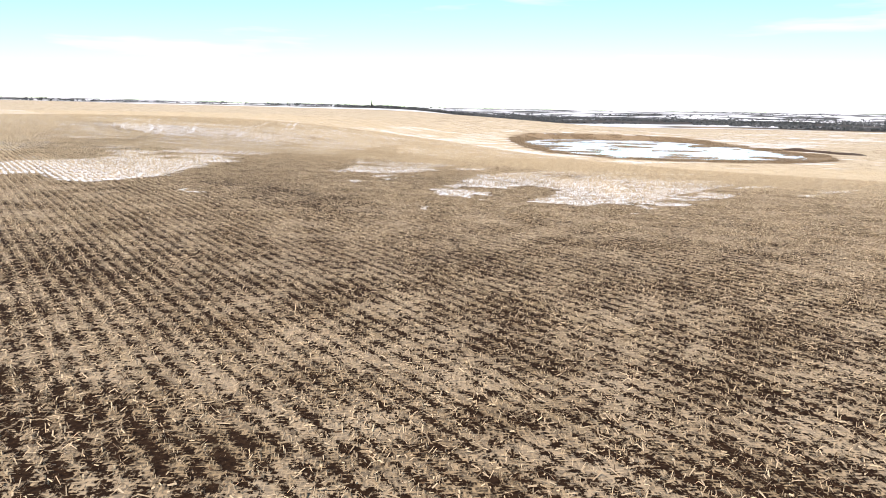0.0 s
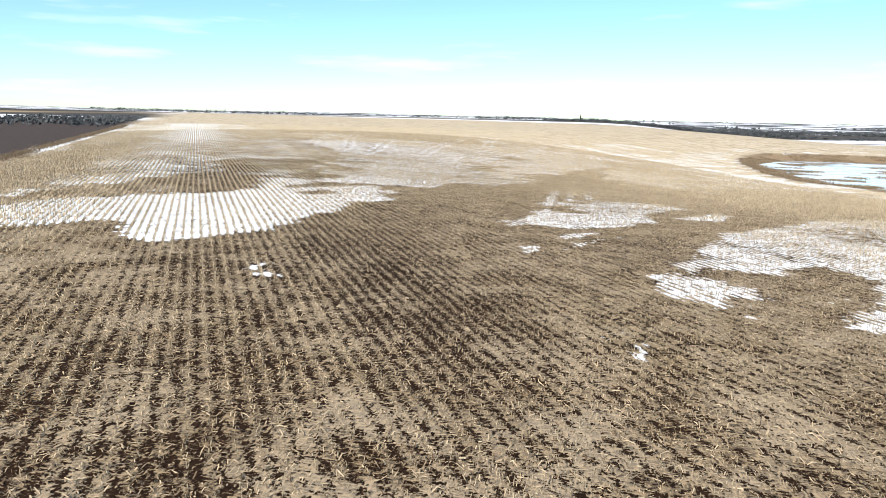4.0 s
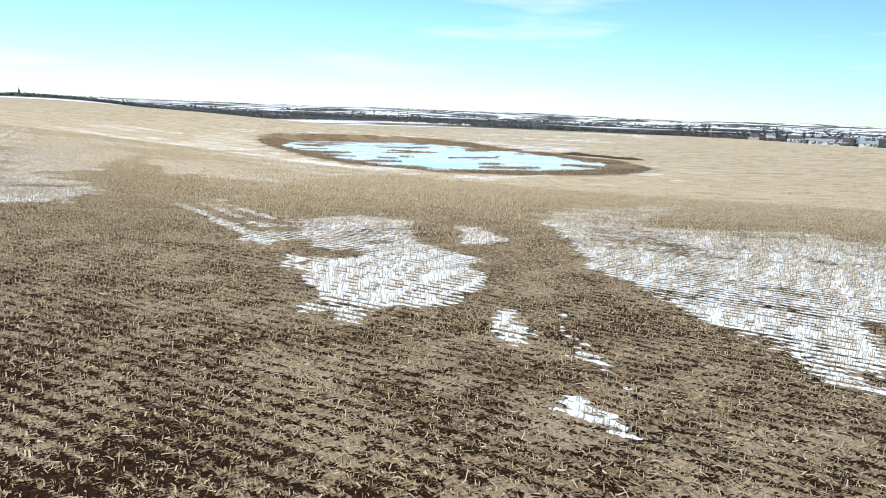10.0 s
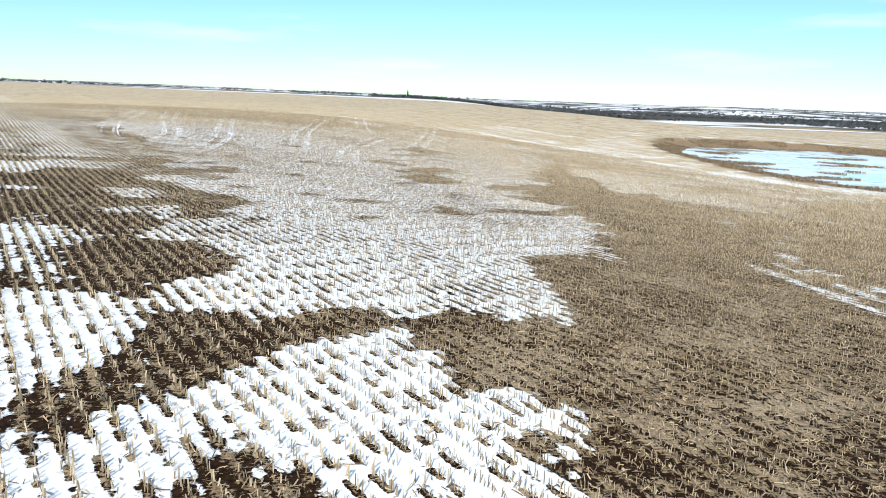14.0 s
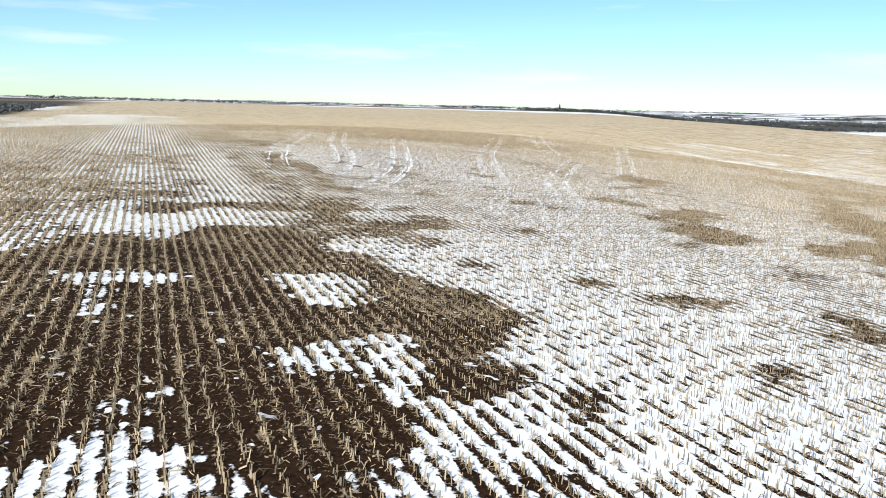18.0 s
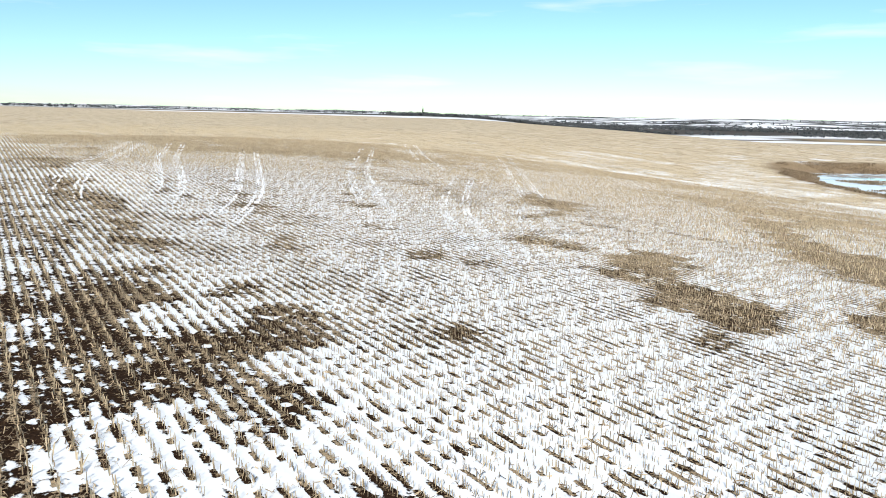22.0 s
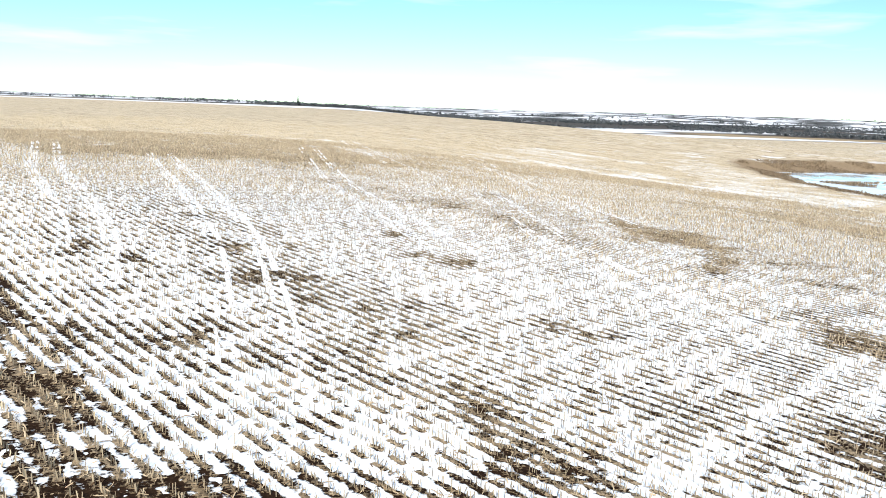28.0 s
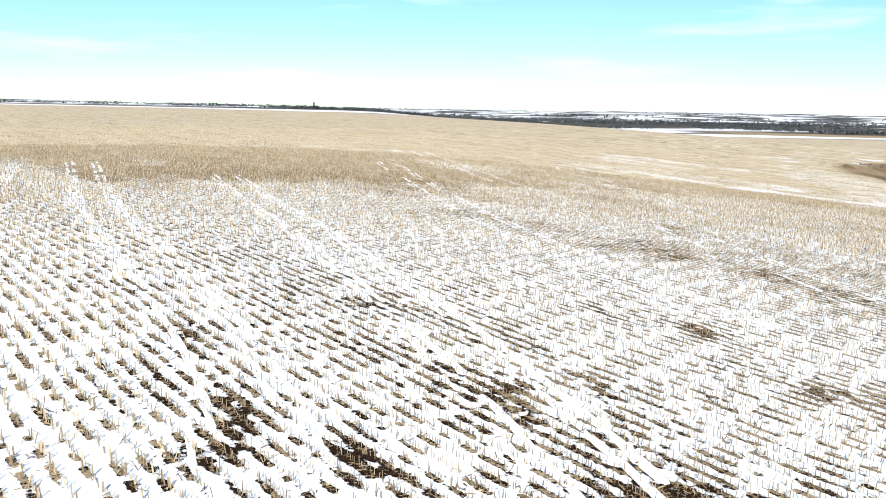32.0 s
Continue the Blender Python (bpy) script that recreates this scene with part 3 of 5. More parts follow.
drift(0.52, 0.5, (-43.2, 217.1), (-42.1, 216.2), (-44.4, 213.6))
drift(0.52, 0.5, (-40.7, 218.3), (-39.2, 217.4), (-40.6, 215.6))
drift(0.51, 0.4, (-56.3, 215.2), (-53.5, 215.3), (-54.1, 213.6), (-56.1, 213.1))
drift(0.50, 0.6, (-41.3, 205.7), (-38.3, 203.8), (-40.0, 202.2), (-41.3, 203.6))
drift(0.50, 0.5, (-45.6, 203.5), (-44.7, 203.1), (-45.3, 202.6))
drift(0.50, 0.5, (-46.0, 201.4), (-45.1, 200.9), (-45.6, 200.7))
drift(0.52, 0.5, (-55.6, 201.4), (-54.8, 201.2), (-55.2, 200.5))
drift(0.53, 0.6, (-41.0, 212.4), (-39.8, 210.0), (-40.9, 209.2), (-41.6, 210.6))
drift(0.52, 0.5, (-52.0, 204.9), (-51.3, 203.8), (-52.0, 202.9))
drift(0.97, 0.4, (-39.3, 209.9), (-35.0, 208.3), (-35.5, 206.5), (-38.9, 207.8))
drift(0.62, 1.0, (40.3, 304.7), (62.3, 320.9), (59.2, 298.1), (24.7, 242.4), (26.0, 254.0), (36.8, 291.3))
drift(0.62, 1.0, (57.3, 297.6), (73.1, 295.3), (43.7, 260.8), (36.6, 265.8))
drift(0.85, 0.6, (22.0, 241.5), (16.8, 227.5), (10.3, 218.0), (12.9, 226.4))
drift(0.55, 2.0, (7.6, 247.8), (16.3, 241.5), (39.5, 270.4), (64.6, 306.0), (86.1, 327.1), (71.6, 307.3), (35.5, 247.2), (11.0, 217.0))


def inside(x, y, poly):
    """Signed distance to a polygon, positive inside."""
    best = np.full(x.shape, 1e9)
    odd = np.zeros(x.shape, bool)
    for (x0, y0), (x1, y1) in zip(poly, np.roll(poly, -1, 0)):
        ex, ey = x1 - x0, y1 - y0
        t = np.clip(((x - x0) * ex + (y - y0) * ey) / (ex * ex + ey * ey + 1e-9), 0, 1)
        best = np.minimum(best, np.hypot(x - x0 - t * ex, y - y0 - t * ey))
        if abs(ey) > 1e-9:
            odd ^= ((y0 > y) != (y1 > y)) & (x < x0 + (y - y0) / ey * ex)
    return np.where(odd, best, -best)


def snow_cover(x, y):
    u, v = across(x, y), along(x, y)
    far = smooth(70, 170, v)
    c = 0.05 + 0.5 * far + (0.55 * (fuzz(x * 0.3 + y * 0.1, y - 0.35 * x, 6, 21) - 0.5) + 0.25 * (fuzz(x, y, 26, 26) - 0.5)) * (0.1 + far)
    streaks = fuzz(u, v * 0.11, 2.6, 27) * 0.5 + fuzz(u, v * 0.2, 8, 28) * 0.5          # swaths along the rows
    c = c + 1.1 * (streaks - 0.5) * smooth(90, 150, v)
    c = c * (1 - 0.85 * smooth(200, 380, v)) * (1 - 0.3 * smooth(120, 240, u))
    c = np.maximum(c, (0.34 + 0.5 * fuzz(x, y, 14, 29)) * smooth(34, 16, u) * smooth(140, 170, v) * (1 - smooth(300, 420, v)))
    grain = 0.35 * (fuzz(u * 0.9, v * 0.3, 3, 24) - 0.5) + 0.45 * (streaks - 0.5) * smooth(90, 150, v) + 0.3 * (fuzz(u, v * 0.5, 9, 25) - 0.5)
    shape = x.shape
    x, y, c = x.ravel(), y.ravel(), c.ravel().copy()
    wob = 4.5 * (fuzz(x, y, 3.3, 22) - 0.5) + 3.5 * (fuzz(across(x, y), along(x, y) * 0.3, 1.0, 23) - 0.5)
    for cover, soft, poly in DRIFTS:
        lo, hi = poly.min(0) - 3 * soft - 2, poly.max(0) + 3 * soft + 2
        m = np.flatnonzero((x > lo[0]) & (x < hi[0]) & (y > lo[1]) & (y < hi[1]))
        if len(m):
            k = smooth(-soft, soft, inside(x[m], y[m], poly) + wob[m] * min(1, 0.12 + 0.5 * soft))
            c[m] += (cover - c[m]) * k
    c = c.reshape(shape)
    return np.clip(c * (1 + 0.9 * grain) * (1 - 0.2 * smooth(120, 240, v) * smooth(32, 60, u - 0.14 * v)), 0, 1)


FIELD = np.array([(-900, 1400), (-238, 770), (-121, 776), (-13, 720), (119, 665), (230, 540), (310, 440), (372, 345), (386, 285), (380, 215), (420, -200), (60, -200), (-15, 0)])


def axis(lo, hi, step, reach, ratio=1.062):
    out, s = [hi], step
    while out[-1] < reach:
        s *= ratio
        out.append(out[-1] + s)
    back, s = [lo], step
    while back[-1] > -reach:
        s *= ratio
        back.append(back[-1] - s)
    return np.array(back[:0:-1] + list(np.arange(lo, hi, step)) + out)


def build(name, verts, faces, smooth_shade=False):
    """A mesh of quads from arrays."""
    me = bpy.data.meshes.new(name)
    verts, faces = np.asarray(verts, np.float32), np.asarray(faces, np.int32)
    k = faces.shape[1]
    me.vertices.add(len(verts))
    me.vertices.foreach_set("co", verts.ravel())
    me.loops.add(faces.size)
    me.loops.foreach_set("vertex_index", faces.ravel())
    me.polygons.add(len(faces))
    me.polygons.foreach_set("loop_start", np.arange(0, faces.size, k, dtype=np.int32))
    if smooth_shade:
        me.polygons.foreach_set("use_smooth", np.ones(len(faces), bool))
    me.update(calc_edges=True)
    return me


def grid_faces(n, m):
    i = np.arange(n * m).reshape(n, m)
    return np.stack([i[:-1, :-1], i[1:, :-1], i[1:, 1:], i[:-1, 1:]], -1).reshape(-1, 4)


def part(name, bm, mat, parent, label=""):
    me = bpy.data.meshes.new(name)
    bm.to_mesh(me)
    bm.free()
    me.materials.append(mat)
    ob = new(name, me)
    ob.parent = parent
    return tagged(ob, label)


def thing(name, x, y, turn=0.0, label="", category="", group="", sink=0.0):
    ob = new(name)
    z = float(land(np.array([x]), np.array([y]))[0]) - sink
    ob.matrix_world = pose(x, y, z, 0, 0, turn)
    return tagged(ob, label, category, group)


# ---- materials ----
class Nodes:
    """Short hand for node trees."""

    def __init__(self, name, rough=0.9):
        self.mat = bpy.data.materials.new(name)
        self.mat.use_nodes = True
        self.t = self.mat.node_tree
        self.out = self.t.nodes["Principled BSDF"]
        self.out.inputs["Roughness"].default_value = rough
        self.out.inputs["Specular IOR Level"].default_value = 0.25

    def put(self, socket, value):
        if isinstance(value, bpy.types.NodeSocket):
            self.t.links.new(value, socket)
        else:
            socket.default_value = value

    def math(self, op, a, b=0.0, c=0.0, clamp=False):
        n = self.t.nodes.new("ShaderNodeMath")
        n.operation, n.use_clamp = op, clamp
        for s, v in zip(n.inputs, (a, b, c)):
            self.put(s, v)
        return n.outputs[0]

    def dot(self, a, b):
        n = self.t.nodes.new("ShaderNodeVectorMath")
        n.operation = "DOT_PRODUCT"
        self.put(n.inputs[0], a)
        self.put(n.inputs[1], b)
        return n.outputs["Value"]

    def scaled(self, vec, s, turn=0.0):
        n = self.t.nodes.new("ShaderNodeMapping")
        n.inputs["Scale"].default_value = s
        n.inputs["Rotation"].default_value = (0, 0, turn)
        self.put(n.inputs[0], vec)
        return n.outputs[0]

    def noise(self, vec, scale, detail=3.0, rough=0.55):
        n = self.t.nodes.new("ShaderNodeTexNoise")
        n.inputs["Scale"].default_value, n.inputs["Detail"].default_value, n.inputs["Roughness"].default_value = scale, detail, rough
        self.put(n.inputs["Vector"], vec)
        return n.outputs[0]

    def step(self, v, a, b, lo=0.0, hi=1.0):
        n = self.t.nodes.new("ShaderNodeMapRange")
        n.interpolation_type = "SMOOTHSTEP"
        for s, w in zip(n.inputs, (v, a, b, lo, hi)):
            self.put(s, w)
        return n.outputs[0]

    def mix(self, f, a, b):
        n = self.t.nodes.new("ShaderNodeMix")
        n.data_type = "RGBA"
        for s, v in ((n.inputs[0], f), (n.inputs[6], a), (n.inputs[7], b)):
            self.put(s, (*v, 1) if isinstance(v, tuple) and len(v) == 3 else v)
        return n.outputs[2]

    def attr(self, name):
        n = self.t.nodes.new("ShaderNodeAttribute")
        n.attribute_name = name
        return n

    def place(self):
        return self.t.nodes.new("ShaderNodeNewGeometry").outputs["Position"]

    def local(self):
        return self.t.nodes.new("ShaderNodeTexCoord").outputs["Object"]

    def island(self):
        return self.t.nodes.new("ShaderNodeNewGeometry").outputs["Random Per Island"]

    def single(self):
        return self.t.nodes.new("ShaderNodeObjectInfo").outputs["Random"]

    def bump(self, height, strength, distance):
        n = self.t.nodes.new("ShaderNodeBump")
        n.inputs["Strength"].default_value, n.inputs["Distance"].default_value = strength, distance
        self.put(n.inputs["Height"], height)
        self.t.links.new(n.outputs[0], self.out.inputs["Normal"])

    def colour(self, c):
        self.put(self.out.inputs["Base Color"], (*c, 1) if isinstance(c, tuple) and len(c) == 3 else c)
        return self.mat


def grainy(name, a, b, size, rough=0.85, bump=0.3, metal=0.0):
    """Two shades of one surface at two scales of noise."""
    n = Nodes(name, rough)
    p = n.local()
    f = n.math("ADD", n.math("MULTIPLY", n.noise(p, 1 / size, 4), 0.6), n.math("MULTIPLY", n.noise(p, 6 / size, 3), 0.4))
    n.out.inputs["Metallic"].default_value = metal
    n.bump(f, bump, size * 0.1)
    return n.colour(n.mix(n.step(f, 0.35, 0.65), a, b))


def dry_plant(name, a, b, glow=0.3):
    """Dead leaf or stalk: each piece its own shade, some light through it."""
    n = Nodes(name, 0.7)
    grain = n.noise(n.place(), 60, 2)
    f = n.math("ADD", n.math("MULTIPLY", n.island(), 0.75), n.math("MULTIPLY", grain, 0.25))
    c = n.mix(n.step(f, 0.1, 0.85), a, b)
    n.colour(c)
    tr = n.t.nodes.new("ShaderNodeBsdfTranslucent")
    n.put(tr.inputs[0], c)
    m = n.t.nodes.new("ShaderNodeMixShader")
    m.inputs[0].default_value = glow
    n.t.links.new(n.out.outputs[0], m.inputs[1])
    n.t.links.new(tr.outputs[0], m.inputs[2])
    n.t.links.new(m.outputs[0], n.t.nodes["Material Output"].inputs[0])
    return n.mat


# the field: dark soil, chopped straw and patchy snow that keeps between the rows
g = Nodes("ground", 0.92)
g.out.inputs["Specular IOR Level"].default_value = 0.06
pos = g.place()
u = g.dot(pos, (CA, SA, 0))
gap0 = g.math("DIVIDE", g.math("PINGPONG", g.math("ADD", u, g.math("MULTIPLY", g.noise(pos, 0.8, 2), 0.08)), ROW / 2), ROW / 2)
v = g.dot(pos, (-SA, CA, 0))
row_no = g.math("ROUND", g.math("DIVIDE", u, ROW))
jog = g.math("MULTIPLY", g.math("SINE", g.math("MULTIPLY", row_no, 1.7)), 40)
slow = g.math("MULTIPLY", g.math("SINE", g.math("ADD", g.math("MULTIPLY", v, 1.13), jog)), 2.6)
clump = g.math("ADD", g.math("MULTIPLY", g.math("SINE", g.math("ADD", g.math("ADD", g.math("MULTIPLY", v, 4.7), jog), slow)), 0.3), g.math("MULTIPLY", g.math("SINE", g.math("ADD", g.math("MULTIPLY", v, 2.3), jog)), 0.2))
drilled = g.attr("drilled").outputs["Fac"]      # rows fade into even stubble, and straw pales, away from the middle of the field
gap = g.math("ADD", 0.5, g.math("MULTIPLY", g.math("SUBTRACT", gap0, 0.5), drilled))
cover = g.attr("cover")
rgb = g.t.nodes.new("ShaderNodeSeparateColor")
g.put(rgb.inputs[0], cover.outputs["Color"])
a_snow, a_straw, a_plough, a_wild = rgb.outputs[0], rgb.outputs[1], rgb.outputs[2], cover.outputs["Alpha"]
tone = g.attr("tone")
n_s = g.noise(pos, 9, 4, 0.6)
n_m = g.noise(pos, 1.9, 3)
n_l = g.noise(pos, 0.33, 3)
n_f = g.noise(g.scaled(pos, (3.8, 15, 8), 0.6), 1.0, 3, 0.62)
n_f2 = g.noise(g.scaled(pos, (15, 4.2, 8), -0.25), 1.0, 3, 0.62)
fibre = g.math("MAXIMUM", n_f, n_f2)


def lean(v, mid, k):
    return g.math("MULTIPLY", g.math("SUBTRACT", v, mid), k)


def total(*vs):
    s = vs[0]
    for w in vs[1:]:
        s = g.math("ADD", s, w)
    return s


punch = g.math("MULTIPLY", g.step(g.math("ADD", gap, g.math("MULTIPLY", g.math("SUBTRACT", n_s, 0.5), 0.5)), 0.46, 0.16), g.step(g.math("ADD", clump, g.math("MULTIPLY", g.math("SUBTRACT", n_m, 0.5), 0.8)), -0.02, 0.16))
specks = g.math("MULTIPLY", g.step(g.noise(pos, 1.3, 2), 0.64, 0.7), g.step(v, 95, 112, 0.0, 0.9))      # last bits of snow on bare soil
snowy = total(specks, g.math("MULTIPLY", punch, -0.95), g.math("MULTIPLY", a_snow, 1.9), -1.02, g.math("MULTIPLY", g.math("SUBTRACT", gap, 0.5), g.step(a_snow, 0.45, 0.85, 0.45, 0.6)), g.math("MULTIPLY", g.math("SUBTRACT", n_m, 0.5), g.step(a_snow, 0.45, 0.85, 1.7, 1.4)), lean(n_s, 0.5, 0.6), lean(n_l, 0.5, 1.3))
thin = g.math("ADD", 0.10, g.math("MULTIPLY", g.math("SUBTRACT", 1.0, drilled), 0.9))      # far off the snow thins out softly
snow = g.math("MULTIPLY", g.math("DIVIDE", g.math("ADD", snowy, lean(thin, 0.1, 0.4)), thin, clamp=True), g.step(a_snow, 0.02, 0.12))
strawy = total(g.math("MULTIPLY", a_straw, 1.9), -1.3, lean(fibre, 0.55, 2.4), lean(n_m, 0.5, 1.9), lean(n_s, 0.5, 2.2), lean(n_l, 0.5, 1.1), g.step(v, 140, 185, 0.0, 0.06), lean(gap, 0.5, -0.55), g.math("MULTIPLY", g.step(a_snow, 0.35, 0.7), -0.12))
strawy = g.math("SUBTRACT", strawy, g.math("MULTIPLY", drilled, 0.02))
straw = g.step(strawy, -0.05, 0.2)
c_soil = g.mix(g.step(n_s, 0.3, 0.7), (0.012, 0.0058, 0.0028), (0.038, 0.0205, 0.0108))
# dark between the fibres puts the shade inside the litter into the colour
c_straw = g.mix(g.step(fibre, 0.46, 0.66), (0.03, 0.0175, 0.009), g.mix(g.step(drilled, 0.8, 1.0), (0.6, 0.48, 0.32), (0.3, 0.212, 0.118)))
swath = g.t.nodes.new("ShaderNodeCombineXYZ")          # long swaths that follow the rows
g.put(swath.inputs[0], g.math("MULTIPLY", u, 0.3))
g.put(swath.inputs[1], g.math("MULTIPLY", v, 0.035))
streak = g.noise(swath.outputs[0], 1.0, 4, 0.6)
# distance put into the colour: straw paler away from the field's middle
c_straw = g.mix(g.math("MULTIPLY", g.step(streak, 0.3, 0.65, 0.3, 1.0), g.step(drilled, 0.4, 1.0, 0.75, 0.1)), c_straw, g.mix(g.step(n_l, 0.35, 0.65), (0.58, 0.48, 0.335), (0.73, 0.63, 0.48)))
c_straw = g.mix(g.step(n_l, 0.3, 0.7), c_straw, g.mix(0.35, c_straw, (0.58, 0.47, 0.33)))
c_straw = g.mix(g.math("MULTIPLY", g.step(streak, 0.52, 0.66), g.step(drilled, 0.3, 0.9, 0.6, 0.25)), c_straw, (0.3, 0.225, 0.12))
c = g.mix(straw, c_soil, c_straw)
c = g.mix(a_plough, c, g.mix(g.step(n_m, 0.35, 0.65), (0.045, 0.033, 0.03), (0.085, 0.066, 0.056)))
c = g.mix(a_wild, c, g.mix(g.step(n_f, 0.35, 0.65), (0.14, 0.098, 0.06), (0.33, 0.245, 0.155)))
hill = g.attr("hills").outputs["Fac"]
band = g.noise(g.scaled(pos, (0.0042, 0.0052, 0.0), 0.5), 1.0, 5, 0.6)
# wooded slopes: the haze's blue-grey is put into their dark colour
c_hill = g.mix(g.step(band, 0.47, 0.53), (0.075, 0.08, 0.083), (0.78, 0.8, 0.83))
c_far = g.mix(hill, tone.outputs["Color"], c_hill)
c = g.mix(tone.outputs["Alpha"], c, g.mix(g.math("MULTIPLY", n_m, 0.2), c_far, (0.2, 0.15, 0.1)))
c = g.mix(snow, c, g.mix(n_l, (0.8, 0.815, 0.825), (0.72, 0.74, 0.755)))
g.put(g.out.inputs["Roughness"], g.step(snow, 0, 1, 0.92, 0.6))
g.bump(total(g.math("MULTIPLY", snow, 1.2), g.math("MULTIPLY", g.math("MULTIPLY", straw, g.math("SUBTRACT", 1.0, snow)), 0.6), g.math("MULTIPLY", n_s, g.step(snow, 0, 1, 0.5, 0.1)), g.math("MULTIPLY", n_m, 0.8)), 0.8, 0.05)
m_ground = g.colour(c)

# thawed ice and open water: smooth, with a faint ripple and milky patches
w = Nodes("slough_ice", 0.06)
wp = w.place()
w.out.inputs["Specular IOR Level"].default_value = 0.5
w.bump(w.noise(wp, 0.8, 3), 0.03, 0.05)
melt = w.step(w.noise(wp, 0.1, 4), 0.36, 0.56)
w.put(w.out.inputs["Roughness"], w.step(melt, 0, 1, 0.05, 0.25))
m_water = w.colour(w.mix(melt, (0.45, 0.52, 0.57), (0.74, 0.78, 0.8)))

m_snow = grainy("snow", (0.8, 0.83, 0.87), (0.88, 0.89, 0.9), 0.5, 0.6)
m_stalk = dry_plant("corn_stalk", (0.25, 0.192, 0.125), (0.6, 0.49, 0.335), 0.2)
# copy of the stalk, its paler, evener look at distance put into the colour
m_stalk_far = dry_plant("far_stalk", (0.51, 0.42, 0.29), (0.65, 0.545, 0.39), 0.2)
m_leaf = dry_plant("corn_leaf", (0.085, 0.047, 0.023), (0.6, 0.475, 0.315), 0.25)
m_reed = dry_plant("reed", (0.13, 0.092, 0.058), (0.32, 0.24, 0.155), 0.25)
# haze over the far woods is put into this colour as blue-grey
m_brush = dry_plant("brush", (0.036, 0.042, 0.045), (0.105, 0.11, 0.112), 0.1)
m_needle = dry_plant("needles", (0.012, 0.022, 0.012), (0.035, 0.055, 0.03), 0.1)
m_bark = grainy("bark", (0.06, 0.048, 0.04), (0.13, 0.11, 0.095), 0.3)
m_earth = grainy("earth", (0.04, 0.026, 0.018), (0.085, 0.057, 0.04), 0.8, 0.95, 0.8)
m_white = grainy("white_siding", (0.4, 0.4, 0.39), (0.55, 0.55, 0.54), 0.6)
m_grey = grainy("grey_boards", (0.2, 0.19, 0.18), (0.33, 0.31, 0.29), 0.4)
m_red = grainy("red_paint", (0.11, 0.05, 0.043), (0.17, 0.08, 0.068), 0.5)
m_roof = grainy("dark_roof", (0.05, 0.05, 0.055), (0.1, 0.1, 0.11), 0.5)
m_tin = grainy("tin_roof", (0.5, 0.53, 0.55), (0.62, 0.64, 0.66), 0.8, 0.4, 0.1, 0.6)
m_glass = grainy("window_glass", (0.03, 0.035, 0.04), (0.05, 0.055, 0.06), 0.5, 0.08, 0.0)
m_steel = grainy("galvanised_steel", (0.45, 0.47, 0.48), (0.56, 0.57, 0.58), 0.5, 0.35, 0.1, 0.8)

def to_line(x, y, pts):
    d = np.full(x.shape, 1e9)
    for (x0, y0), (x1, y1) in zip(pts, pts[1:]):
        ex, ey = x1 - x0, y1 - y0
        t = np.clip(((x - x0) * ex + (y - y0) * ey) / (ex * ex + ey * ey), 0, 1)
        d = np.minimum(d, np.hypot(x - x0 - t * ex, y - y0 - t * ey))
    return d


STRETCH = [(6, 22), (9, 60), (-14, 112), (-34, 165), (-50, 215)]
NEARISH = 22


# ---- ground ----
gx = axis(-120, 165, 1.05, 4600)
gy = axis(0, 320, 1.05, 4600)
GX, GY = np.meshgrid(gx, gy, indexing="ij")
GZ = land(GX, GY)
U, V = across(GX, GY), along(GX, GY)
RING = pond_ring(GX, GY)
in_field = inside(GX, GY, FIELD)
D = np.hypot(GX + 30, GY - 100)
AZ = np.degrees(np.arctan2(GX + 30, GY - 100))


def far_tone(x, y, d, az):
    """Colours of the country beyond the field: tan and dark fields, snow in strips, woods."""
    n = x.size
    k = fuzz(x * 0.35, y, 170, 31)
    tan, dark, white = np.array((0.33, 0.25, 0.15)), np.array((0.055, 0.052, 0.05)), np.array((0.78, 0.8, 0.83))
    k = np.maximum(k, smooth(-2, 3, az) * smooth(790, 860, d) * (1 - smooth(1500, 1900, d)) * (0.5 + 0.3 * fuzz(x, y * 0.5, 60, 37)))
    col = tan + (dark - tan) * smooth(0.42, 0.6, k)[..., None]
    hill = smooth(1500, 2100, d)
    slope = fuzz(x * 0.5 + y * 0.3, y - 0.2 * x, 190, 33) * 0.65 + fuzz(x, y, 60, 34) * 0.35
    drifted = np.maximum(smooth(0.51, 0.56, slope) * hill, smooth(0.66, 0.72, fuzz(x * 0.3, y, 120, 35)) * (1 - hill))
    valley = smooth(0, 6, az) * smooth(2, 18, -in_field) * (1 - smooth(110, 200, -in_field)) * (1 - smooth(70, 80, az))
    drifted = np.maximum(drifted, valley * smooth(0.25, 0.5, fuzz(x, y, 60, 36)))
    return col + (white - col) * drifted[..., None]


ploughed = smooth(EDGE - 0.5, EDGE - 2.5, U) * (1 - smooth(400, 412, V + 0.6 * U))
verge = smooth(EDGE + 1.5, EDGE - 0.5, U) * (1 - smooth(EDGE - 0.5, EDGE - 3.5, U))
outside = np.maximum(smooth(2, -6, in_field), smooth(EDGE - 0.5, EDGE - 2.5, U) * smooth(400, 412, V + 0.6 * U))
outside = np.maximum(outside, smooth(EDGE, EDGE - 3, U) * smooth(260, 700, D))
outside = outside * (1 - ploughed)
wild = smooth(1.4, 1.28, RING)
snow_a = snow_cover(GX, GY) * (1 - smooth(1.5, 1.25, RING)) * (1 - outside)
snow_a = snow_a * (1 - ploughed) + verge * smooth(0.55, 0.7, fuzz(GX, GY, 6, 41)) * 0.9
